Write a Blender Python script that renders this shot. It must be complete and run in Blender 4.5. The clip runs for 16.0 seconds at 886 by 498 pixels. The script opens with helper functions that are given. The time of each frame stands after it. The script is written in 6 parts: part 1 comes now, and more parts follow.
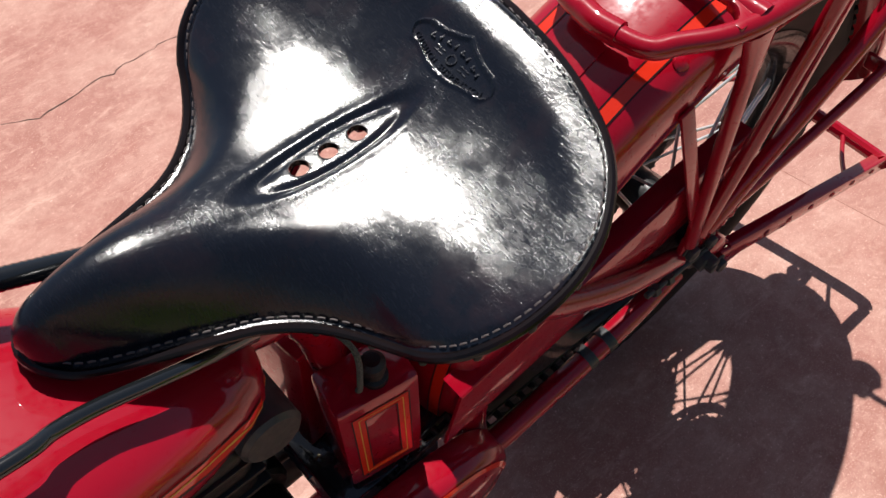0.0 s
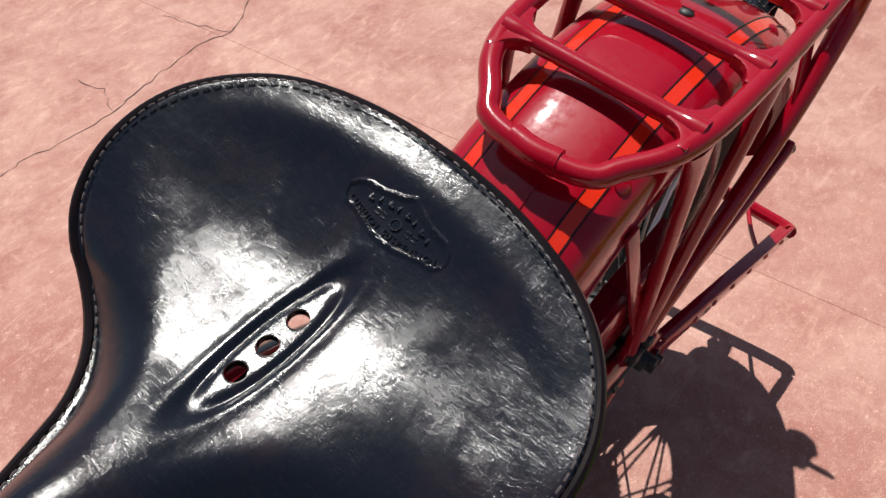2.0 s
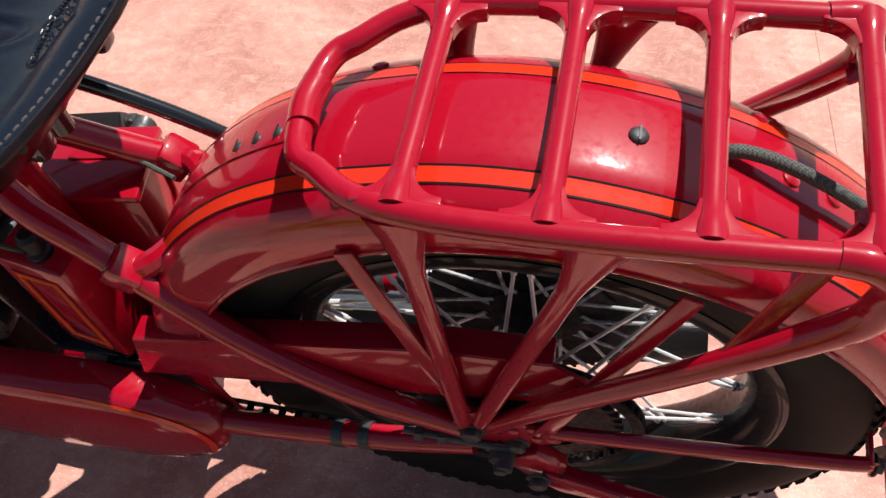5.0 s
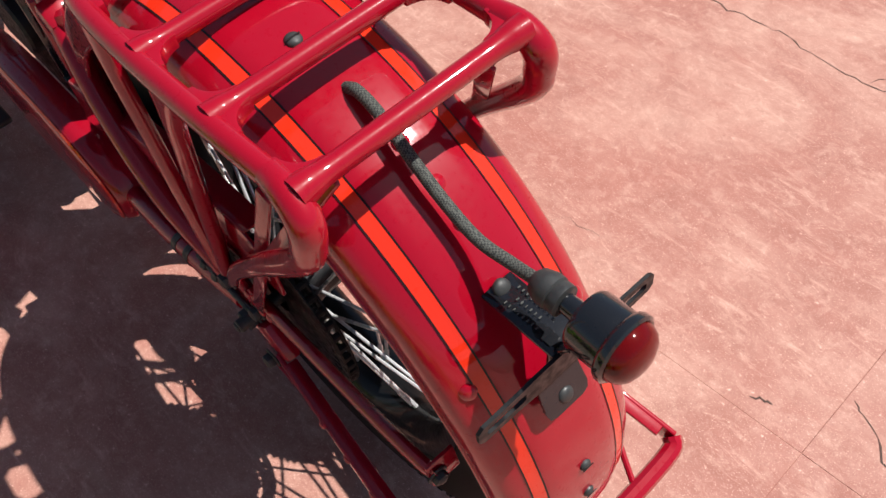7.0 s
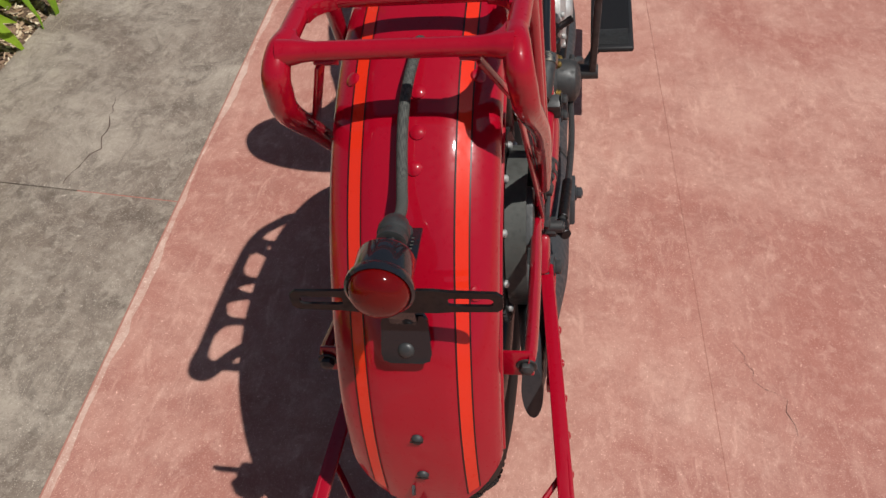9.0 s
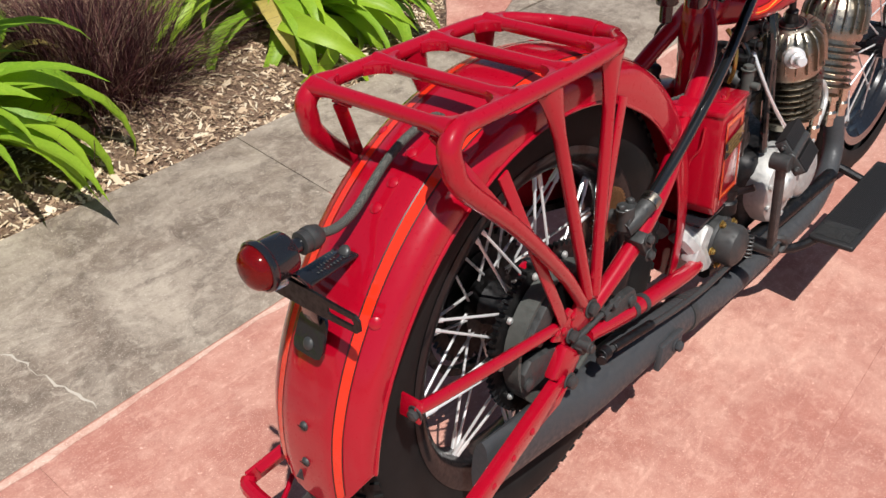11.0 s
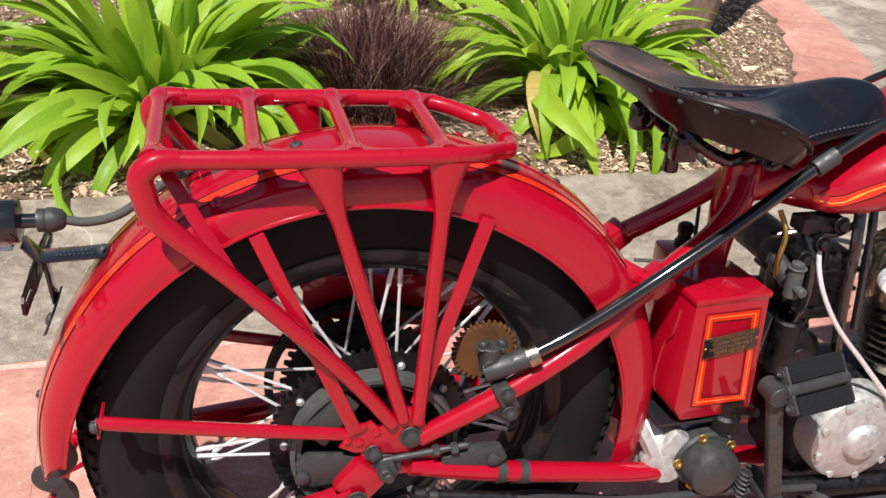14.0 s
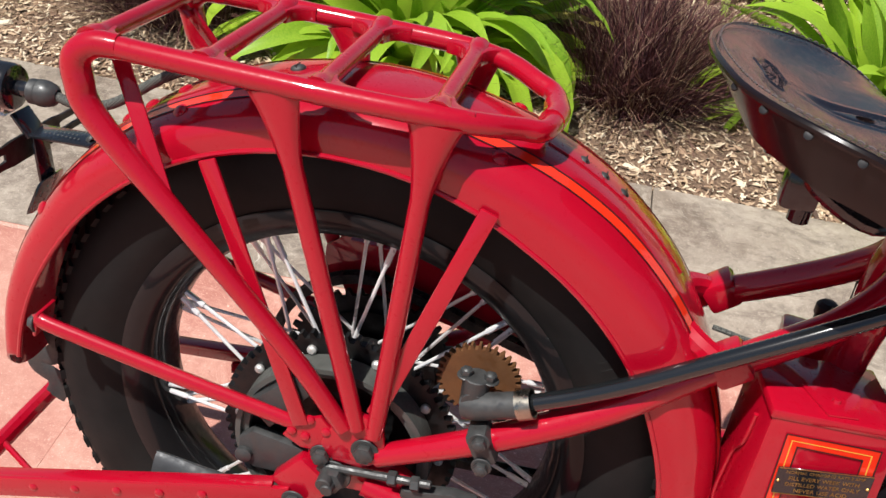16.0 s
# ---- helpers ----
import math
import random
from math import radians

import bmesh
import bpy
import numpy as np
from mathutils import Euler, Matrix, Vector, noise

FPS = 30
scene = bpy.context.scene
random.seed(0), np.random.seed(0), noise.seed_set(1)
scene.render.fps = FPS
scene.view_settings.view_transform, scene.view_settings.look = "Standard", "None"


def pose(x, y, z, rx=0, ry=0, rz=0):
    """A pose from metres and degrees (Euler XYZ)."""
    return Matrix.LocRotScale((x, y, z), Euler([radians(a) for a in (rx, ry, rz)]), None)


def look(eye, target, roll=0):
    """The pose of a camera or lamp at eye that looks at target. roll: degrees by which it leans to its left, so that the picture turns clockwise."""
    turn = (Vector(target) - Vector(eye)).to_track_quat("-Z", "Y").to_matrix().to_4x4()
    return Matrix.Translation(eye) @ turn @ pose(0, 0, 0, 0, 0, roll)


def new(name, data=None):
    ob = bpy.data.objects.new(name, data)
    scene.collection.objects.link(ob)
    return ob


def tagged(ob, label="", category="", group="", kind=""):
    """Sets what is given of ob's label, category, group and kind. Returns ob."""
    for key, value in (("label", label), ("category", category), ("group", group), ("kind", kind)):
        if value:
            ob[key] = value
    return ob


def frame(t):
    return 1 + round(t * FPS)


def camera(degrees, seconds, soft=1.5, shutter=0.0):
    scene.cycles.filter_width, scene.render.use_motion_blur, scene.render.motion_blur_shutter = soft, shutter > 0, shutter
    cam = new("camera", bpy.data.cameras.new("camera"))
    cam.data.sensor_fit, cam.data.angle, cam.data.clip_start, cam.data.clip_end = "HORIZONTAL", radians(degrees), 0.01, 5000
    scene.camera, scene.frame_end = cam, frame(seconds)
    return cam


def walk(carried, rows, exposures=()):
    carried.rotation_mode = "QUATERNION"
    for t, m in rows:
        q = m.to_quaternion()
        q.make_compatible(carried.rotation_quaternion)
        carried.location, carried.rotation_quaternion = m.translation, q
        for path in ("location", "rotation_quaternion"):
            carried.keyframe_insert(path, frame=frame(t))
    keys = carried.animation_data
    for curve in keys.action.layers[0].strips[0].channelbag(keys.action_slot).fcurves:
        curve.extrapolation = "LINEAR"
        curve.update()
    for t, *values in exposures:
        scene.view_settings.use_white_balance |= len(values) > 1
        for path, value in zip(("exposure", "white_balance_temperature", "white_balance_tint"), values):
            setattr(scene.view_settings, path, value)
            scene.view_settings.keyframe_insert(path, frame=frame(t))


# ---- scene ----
# The motorcycle's own axes: x forward, y to its left, z up; it leans to its left on the prop stand.
LEAN = pose(0, 0, 0, -8.26) @ Matrix.Translation((0, 0, 0.0008))
cam = camera(53.5, 16.0)
PATH = [
    (0, (0.5932, 0.3245, 1.1958), (0.0289, -0.3193, -0.0962), -0.02),
    (0.5, (0.6076, 0.2478, 1.1944), (-0.0727, -0.2203, -0.1173), 2.92),
    (1, (0.5990, 0.2145, 1.1873), (-0.1421, -0.1984, -0.1099), 3.84),
    (1.5, (0.5870, 0.1949, 1.1812), (-0.1930, -0.2273, -0.0899), 5.00),
    (2, (0.5550, 0.2204, 1.1829), (-0.2116, -0.3321, -0.0457), 4.52),
    (2.5, (0.4687, 0.2921, 1.1897), (-0.1065, -0.4709, -0.0308), 0.10),
    (3, (0.3814, 0.3598, 1.1768), (0.0434, -0.4965, -0.0701), -3.67),
    (3.2, (0.3550, 0.3769, 1.1650), (0.0776, -0.4957, -0.0856), -4.37),
    (5.5, (-0.2069, 0.3909, 1.1671), (0.1751, -0.3631, -0.1321), -10.19),
    (6, (-0.3312, 0.3634, 1.1624), (0.1361, -0.3848, -0.1121), -8.60),
    (6.5, (-0.4823, 0.2891, 1.1292), (0.1236, -0.3725, -0.1348), -8.51),
    (7, (-0.5620, 0.2264, 1.1253), (0.1903, -0.2918, -0.1268), -9.96),
    (7.5, (-0.6758, 0.1540, 1.1257), (0.2624, -0.1299, -0.0749), -12.65),
    (8, (-0.8146, 0.0727, 1.1232), (0.2396, -0.0245, -0.0089), -11.12),
    (8.5, (-0.8537, -0.0275, 1.1010), (0.2499, 0.0139, 0.0135), -9.34),
    (9, (-0.8485, -0.1593, 1.0859), (0.2687, 0.1009, 0.0435), -8.60),
    (9.5, (-0.8556, -0.2516, 1.0920), (0.2406, 0.1911, 0.0895), -7.33),
    (9.7, (-0.8673, -0.2948, 1.0849), (0.2159, 0.2264, 0.1064), -6.82),
    (11.8, (-0.6567, -0.7570, 1.0745), (0.1988, 0.2825, 0.3065), -0.26),
    (12, (-0.6078, -0.7894, 1.0719), (0.2101, 0.2857, 0.3118), 0.55),
    (12.5, (-0.4809, -0.9022, 1.0665), (0.1709, 0.3087, 0.3513), 0.78),
    (13, (-0.3957, -0.9706, 1.0524), (0.1142, 0.3259, 0.3730), -0.01),
    (13.5, (-0.2820, -0.9411, 1.0348), (0.1723, 0.3814, 0.3660), 1.47),
    (14, (-0.1623, -0.8988, 1.0388), (0.1987, 0.4365, 0.3393), 3.50),
    (14.5, (-0.0503, -0.8736, 1.0227), (0.1264, 0.4967, 0.3202), 3.30),
    (15, (0.0814, -0.8676, 1.0183), (0.0062, 0.5235, 0.3388), 4.70),
    (15.5, (0.1573, -0.8246, 0.9988), (-0.0310, 0.5460, 0.2998), 6.07),
    (16, (0.1667, -0.7186, 0.9714), (-0.0271, 0.6119, 0.2002), 8.14),
]
walk(cam, [(t, LEAN @ look(eye, target, roll)) for t, eye, target, roll in PATH],
     exposures=[(0.0, 0.06), (1.0, 0.04), (2.0, -0.10), (2.5, 0.0), (3.2, 0.13), (5.5, 0.39), (6.5, 0.22), (8.0, -0.11), (9.0, -0.45), (9.7, -0.31), (11.8, 0.20), (16.0, 0.32)])

# ---- light ----
SUN_WAY = Vector((0.205, 0.255, -0.701)).normalized()
world = bpy.data.worlds.new("sky")
scene.world = world
world.use_nodes = True
wn = world.node_tree
sky = wn.nodes.new("ShaderNodeTexSky")
sky.sky_type = "NISHITA"
sky.sun_disc = False
sky.sun_elevation = math.asin(-SUN_WAY.z)
sky.sun_rotation = math.atan2(-SUN_WAY.x, -SUN_WAY.y)
wn.links.new(sky.outputs[0], wn.nodes["Background"].inputs[0])
wn.nodes["Background"].inputs[1].default_value = 0.056
sun_data = bpy.data.lights.new("sun", "SUN")
sun_data.energy = 5.0
sun_data.angle = radians(0.53)
sun_data.color = (1.0, 0.965, 0.92)
sun = new("sun", sun_data)
sun.matrix_world = look((0, 0, 0), SUN_WAY)


# ---- materials ----
def mat(name, col, rough=0.5, metal=0.0, coat=0.0, ior=1.45):
    m = bpy.data.materials.new(name)
    m.use_nodes = True
    b = m.node_tree.nodes["Principled BSDF"]
    b.inputs["Base Color"].default_value = (*col, 1)
    b.inputs["Roughness"].default_value = rough
    b.inputs["Metallic"].default_value = metal
    b.inputs["Coat Weight"].default_value = coat
    b.inputs["Coat Roughness"].default_value = 0.03
    b.inputs["IOR"].default_value = ior
    return m


def nd(m, kind, **kw):
    n = m.node_tree.nodes.new(kind)
    for k, v in kw.items():
        if k in n.inputs:
            n.inputs[k].default_value = v
    return n


def coords(m, scale=(1, 1, 1), space="Object"):
    tc = nd(m, "ShaderNodeTexCoord")
    mp = nd(m, "ShaderNodeMapping")
    mp.inputs["Scale"].default_value = scale
    m.node_tree.links.new(tc.outputs[space], mp.inputs[0])
    return mp.outputs[0]


def tex_noise(m, vec, scale, detail=4.0, rough=0.55, dist=0.0):
    n = nd(m, "ShaderNodeTexNoise", Scale=scale, Detail=detail, Roughness=rough, Distortion=dist)
    m.node_tree.links.new(vec, n.inputs["Vector"])
    return n.outputs["Fac"]


def ramp(m, fac, stops):
    r = nd(m, "ShaderNodeValToRGB")
    e = r.color_ramp.elements
    while len(e) < len(stops):
        e.new(0.5)
    for el, (p, c) in zip(e, stops):
        el.position = p
        el.color = (*c, 1) if len(c) == 3 else c
    m.node_tree.links.new(fac, r.inputs[0])
    return r.outputs[0]


def grey(a, b, lo=0.3, hi=0.7):
    return [(lo, (a, a, a)), (hi, (b, b, b))]


def mix(m, fac, a, b, how="MIX"):
    x = nd(m, "ShaderNodeMix")
    x.data_type, x.blend_type = "RGBA", how
    for v, i in ((fac, 0), (a, 6), (b, 7)):
        if isinstance(v, (int, float)):
            x.inputs[i].default_value = v
        elif isinstance(v, tuple):
            x.inputs[i].default_value = (*v, 1)
        else:
            m.node_tree.links.new(v, x.inputs[i])
    return x.outputs[2]


def plug(m, out, name):
    m.node_tree.links.new(out, m.node_tree.nodes["Principled BSDF"].inputs[name])


def bump(m, fac, dist=0.001, strength=0.5, under=None):
    n = nd(m, "ShaderNodeBump", Strength=strength, Distance=dist)
    m.node_tree.links.new(fac, n.inputs["Height"])
    if under:
        m.node_tree.links.new(under, n.inputs["Normal"])
    plug(m, n.outputs[0], "Normal")
    return n.outputs[0]


def paint(name, col, rough=0.3, dust=0.12):
    """Old enamel: clear gloss, faint orange peel, dust and light scuffs."""
    m = mat(name, col, rough, coat=1.0)
    m.node_tree.nodes["Principled BSDF"].inputs["Coat IOR"].default_value = 1.55
    m.node_tree.nodes["Principled BSDF"].inputs["Specular IOR Level"].default_value = 0.12
    v = coords(m)
    big = tex_noise(m, v, 9, 5)
    fine = tex_noise(m, v, 160, 4)
    c = mix(m, ramp(m, big, grey(0, dust, 0.35, 0.75)), col, tuple(min(1, x * 1.2 + 0.003) for x in col))
    plug(m, c, "Base Color")
    plug(m, ramp(m, fine, grey(rough * 0.8, rough * 1.5)), "Roughness")
    plug(m, ramp(m, tex_noise(m, v, 70, 6, 0.7), grey(0.03, 0.09, 0.4, 0.75)), "Coat Roughness")
    bump(m, tex_noise(m, v, 42, 3), 0.0006, 0.05)
    return m


def metal_mat(name, col, rough, wear=(0.1, 0.08, 0.06), amount=0.35, grain=120):
    m = mat(name, col, rough, 1.0)
    v = coords(m)
    f = ramp(m, tex_noise(m, v, 35, 6, 0.65), grey(0, amount, 0.42, 0.75))
    plug(m, mix(m, f, col, wear), "Base Color")
    plug(m, ramp(m, tex_noise(m, v, grain, 5), grey(rough * 0.7, min(1, rough * 1.7))), "Roughness")
    bump(m, tex_noise(m, v, grain * 2, 3), 0.0004, 0.12)
    return m


RED = paint("red_enamel", (0.375, 0.0022, 0.0160))
ORANGE = paint("orange_stripe", (0.80, 0.032, 0.010), 0.3)
BLACK_LINE = mat("black_pinstripe", (0.012, 0.008, 0.008), 0.4)
GOLD_LINE = mat("yellow_pinstripe", (0.75, 0.42, 0.06), 0.4)
BLACK = paint("black_enamel", (0.012, 0.013, 0.016), 0.2)
RIM_BLACK = paint("black_wheel_enamel", (0.010, 0.010, 0.011), 0.4)
RIM_BLACK.node_tree.nodes["Principled BSDF"].inputs["Coat Weight"].default_value = 0.35
SATIN = metal_mat("parkerised_steel", (0.078, 0.08, 0.08), 0.46, (0.05, 0.047, 0.044), 0.22)
SATIN.node_tree.nodes["Principled BSDF"].inputs["Metallic"].default_value = 0.6
DARK_STEEL = metal_mat("dark_oiled_steel", (0.05, 0.05, 0.052), 0.42, (0.03, 0.022, 0.016), 0.3)
SILVER = metal_mat("cast_aluminium", (0.62, 0.62, 0.60), 0.52, (0.25, 0.23, 0.2), 0.3)
SILVER.node_tree.nodes["Principled BSDF"].inputs["Metallic"].default_value = 0.75
NICKEL = metal_mat("nickel_plate", (0.66, 0.61, 0.5), 0.17, (0.3, 0.24, 0.16), 0.25)
HEAD = metal_mat("heat_dulled_nickel", (0.40, 0.37, 0.31), 0.28, (0.12, 0.10, 0.075), 0.5)
CHROME = metal_mat("bright_spoke_steel", (0.84, 0.84, 0.84), 0.27, (0.7, 0.7, 0.7), 0.1, 30)
CHROME.node_tree.nodes["Principled BSDF"].inputs["Metallic"].default_value = 0.45
BAND = metal_mat("grey_band_steel", (0.10, 0.104, 0.096), 0.5, (0.07, 0.07, 0.064), 0.25)
BAND.node_tree.nodes["Principled BSDF"].inputs["Metallic"].default_value = 0.3
RUST = metal_mat("rusty_steel", (0.15, 0.065, 0.024), 0.66, (0.07, 0.028, 0.012), 0.6)
RUST.node_tree.nodes["Principled BSDF"].inputs["Metallic"].default_value = 0.25
BRASS = metal_mat("brass", (0.55, 0.38, 0.12), 0.35, (0.2, 0.13, 0.05), 0.5)
SILENCER = metal_mat("heat_greyed_silencer", (0.055, 0.058, 0.063), 0.46, (0.06, 0.058, 0.056), 0.4)
SILENCER.node_tree.nodes["Principled BSDF"].inputs["Metallic"].default_value = 0.15

RUBBER = mat("tyre_rubber", (0.012, 0.012, 0.012), 0.7)
RUBBER.node_tree.nodes["Principled BSDF"].inputs["Specular IOR Level"].default_value = 0.28
_v = coords(RUBBER)
plug(RUBBER, mix(RUBBER, ramp(RUBBER, tex_noise(RUBBER, _v, 14, 6, 0.6), grey(0, 0.8, 0.4, 0.75)), (0.007, 0.007, 0.007), (0.017, 0.016, 0.0155)), "Base Color")
bump(RUBBER, tex_noise(RUBBER, _v, 240, 4), 0.0008, 0.25)
PEDAL_RUBBER = mat("pedal_rubber", (0.016, 0.016, 0.017), 0.55)
_v = coords(PEDAL_RUBBER)
bump(PEDAL_RUBBER, tex_noise(PEDAL_RUBBER, _v, 300, 3), 0.0006, 0.25)

HOSE = mat("ribbed_hose", (0.010, 0.011, 0.012), 0.14, coat=1.0)
CLOTH = mat("braided_loom", (0.075, 0.08, 0.07), 0.75)
_v = coords(CLOTH)
_w = nd(CLOTH, "ShaderNodeTexChecker", Scale=650.0)
CLOTH.node_tree.links.new(_v, _w.inputs[0])
_w.inputs[1].default_value, _w.inputs[2].default_value = (0.11, 0.115, 0.1, 1), (0.035, 0.037, 0.035, 1)
plug(CLOTH, _w.outputs[0], "Base Color")
bump(CLOTH, _w.outputs[1], 0.0008, 0.6)

# Leather: black, polished by use, scratched both ways, a little red-brown where it is worn.
LEATHER = mat("saddle_leather", (0.012, 0.013, 0.017), 0.2)
_v = coords(LEATHER)
_worn = ramp(LEATHER, tex_noise(LEATHER, _v, 16, 8, 0.7), grey(0, 0.8, 0.52, 0.8))
_base = mix(LEATHER, _worn, (0.008, 0.010, 0.016), (0.030, 0.017, 0.021))
_along = tex_noise(LEATHER, coords(LEATHER, (430, 95, 90)), 1, 3, 0.62, 2.2)
_across = tex_noise(LEATHER, coords(LEATHER, (120, 480, 110)), 1, 3, 0.62, 2.4)
_grain = tex_noise(LEATHER, _v, 420, 2.5, 0.6)
_patch = ramp(LEATHER, tex_noise(LEATHER, _v, 24, 6, 0.65), grey(0.15, 1.0, 0.36, 0.66))
_rub = ramp(LEATHER, _along, grey(0, 0.5, 0.55, 0.75))
plug(LEATHER, mix(LEATHER, _rub, _base, (0.024, 0.026, 0.033)), "Base Color")
plug(LEATHER, ramp(LEATHER, mix(LEATHER, 0.45, tex_noise(LEATHER, _v, 30, 6, 0.7), _across), grey(0.12, 0.24, 0.36, 0.66)), "Roughness")
_vor = nd(LEATHER, "ShaderNodeTexVoronoi", Scale=120.0)
_vor.feature = "DISTANCE_TO_EDGE"
LEATHER.node_tree.links.new(coords(LEATHER, (1.0, 0.4, 0.7)), _vor.inputs["Vector"])
_cre = ramp(LEATHER, _vor.outputs["Distance"], grey(0.0, 1.0, 0.0, 0.10))
_h = mix(LEATHER, 0.3, mix(LEATHER, 0.5, _along, _across), _grain)
_h = mix(LEATHER, 0.05, _h, _cre)
_h = mix(LEATHER, _patch, (0.5, 0.5, 0.5), _h)
_n1 = nd(LEATHER, "ShaderNodeBump", Strength=0.10, Distance=0.004)
LEATHER.node_tree.links.new(tex_noise(LEATHER, _v, 38, 3, 0.55), _n1.inputs["Height"])
bump(LEATHER, _h, 0.00046, 1.0, _n1.outputs[0])
LEATHER_EDGE = mat("leather_edge", (0.012, 0.007, 0.007), 0.24, coat=0.08)
LEATHER_EDGE.node_tree.nodes["Principled BSDF"].inputs["Specular IOR Level"].default_value = 0.32
_v = coords(LEATHER_EDGE)
plug(LEATHER_EDGE, mix(LEATHER_EDGE, ramp(LEATHER_EDGE, tex_noise(LEATHER_EDGE, _v, 40, 6), grey(0, 1)), (0.005, 0.004, 0.0045), (0.012, 0.006, 0.006)), "Base Color")
bump(LEATHER_EDGE, tex_noise(LEATHER_EDGE, _v, 120, 5), 0.0010, 0.10)
THREAD = mat("waxed_thread", (0.105, 0.085, 0.082), 0.6)
LENS = mat("red_lamp_lens", (0.27, 0.003, 0.003), 0.06)
LENS.node_tree.nodes["Principled BSDF"].inputs["Transmission Weight"].default_value = 0.55
CLEAR = mat("clear_lamp_glass", (0.95, 0.93, 0.9), 0.05)
CLEAR.node_tree.nodes["Principled BSDF"].inputs["Transmission Weight"].default_value = 0.9


def concrete(name, base, light, dark, streak, grain=1.0, cloud=1.0):
    """Trowelled, stained concrete: cloudy patches, streaks, pale mineral specks, pin holes."""
    m = mat(name, base, 0.62)
    pos = nd(m, "ShaderNodeNewGeometry").outputs["Position"]
    stretch = nd(m, "ShaderNodeMapping")
    stretch.inputs["Scale"].default_value = (1.0, 3.4, 1.0)
    stretch.inputs["Rotation"].default_value = (0, 0, 0.5)
    m.node_tree.links.new(pos, stretch.inputs[0])
    a = tex_noise(m, pos, 2.6, 9, 0.66, 0.8)
    b = tex_noise(m, pos, 9, 9, 0.7, 1.0)
    speck = tex_noise(m, pos, 420, 3, 0.75)
    c = mix(m, ramp(m, a, grey(0, min(1.0, 0.85 * cloud), 0.42, 0.62)), base, light)
    c = mix(m, ramp(m, b, grey(0, 0.72 * cloud, 0.46, 0.74)), c, dark)
    c = mix(m, ramp(m, tex_noise(m, stretch.outputs[0], 6, 9, 0.72, 1.2), grey(0, 0.7 * cloud, 0.5, 0.74)), c, streak)
    c = mix(m, ramp(m, tex_noise(m, stretch.outputs[0], 11, 8, 0.75, 0.6), grey(0, 0.62, 0.54, 0.70)), c, tuple(min(1, x * 1.12) for x in light))
    c = mix(m, ramp(m, tex_noise(m, pos, 1.3, 5, 0.6, 0.5), grey(0, 0.55, 0.50, 0.68)), c, streak)
    c = mix(m, ramp(m, tex_noise(m, pos, 34, 8, 0.75, 0.5), grey(0, 0.7 * cloud, 0.5, 0.7)), c, light)
    c = mix(m, ramp(m, tex_noise(m, pos, 130, 6, 0.75), grey(0, 0.4, 0.52, 0.72)), c, dark)
    c = mix(m, ramp(m, speck, grey(0, 0.9, 0.60, 0.68)), c, tuple(min(1, x * 1.45 + 0.05) for x in light))
    c = mix(m, ramp(m, tex_noise(m, pos, 120, 5, 0.8), grey(0, 1.0, 0.605, 0.68)), c, tuple(min(1, x * 1.3 + 0.05) for x in light))
    c = mix(m, ramp(m, tex_noise(m, pos, 260, 3, 0.7), grey(0, 0.7, 0.65, 0.74)), c, tuple(x * 0.5 for x in dark))
    oi = nd(m, "ShaderNodeObjectInfo")
    c = mix(m, ramp(m, oi.outputs["Random"], grey(0, 0.16, 0, 1)), c, dark)
    plug(m, c, "Base Color")
    plug(m, ramp(m, b, grey(0.42, 0.75)), "Roughness")
    h = mix(m, 0.5, speck, tex_noise(m, pos, 60, 8, 0.7))
    bump(m, h, 0.0020, 0.38 * grain)
    return m


PINK = concrete("salmon_stained_concrete", (0.435, 0.186, 0.142), (0.725, 0.445, 0.350), (0.29, 0.110, 0.086), (0.42, 0.150, 0.112), 1.2, 0.72)
GREY = concrete("grey_brown_concrete", (0.240, 0.188, 0.147), (0.48, 0.410, 0.332), (0.085, 0.064, 0.049), (0.145, 0.108, 0.083), 1.0, 1.3)
WORN = concrete("worn_pale_edge", (0.56, 0.33, 0.26), (0.74, 0.56, 0.46), (0.42, 0.19, 0.145), (0.46, 0.21, 0.16))
JOINT = mat("joint_mortar", (0.42, 0.19, 0.145), 0.9)
CRACK = mat("crack_dirt", (0.10, 0.062, 0.05), 0.95)
PALE_CRACK = mat("crack_filler", (0.5, 0.45, 0.38), 0.9)

SOIL = mat("mulch_soil", (0.12, 0.075, 0.05), 0.95)
_g = nd(SOIL, "ShaderNodeNewGeometry")
plug(SOIL, ramp(SOIL, tex_noise(SOIL, _g.outputs["Position"], 70, 8, 0.7), [(0.3, (0.08, 0.05, 0.034)), (0.52, (0.25, 0.16, 0.105)), (0.72, (0.45, 0.33, 0.22))]), "Base Color")
bump(SOIL, tex_noise(SOIL, _g.outputs["Position"], 90, 8, 0.7), 0.02, 0.8)
CHIP = mat("bark_chips", (0.3, 0.2, 0.13), 0.85)
_g = nd(CHIP, "ShaderNodeNewGeometry")
plug(CHIP, ramp(CHIP, _g.outputs["Random Per Island"], [(0.0, (0.07, 0.042, 0.03)), (0.25, (0.30, 0.19, 0.12)), (0.6, (0.55, 0.40, 0.26)), (1.0, (0.82, 0.70, 0.52))]), "Base Color")


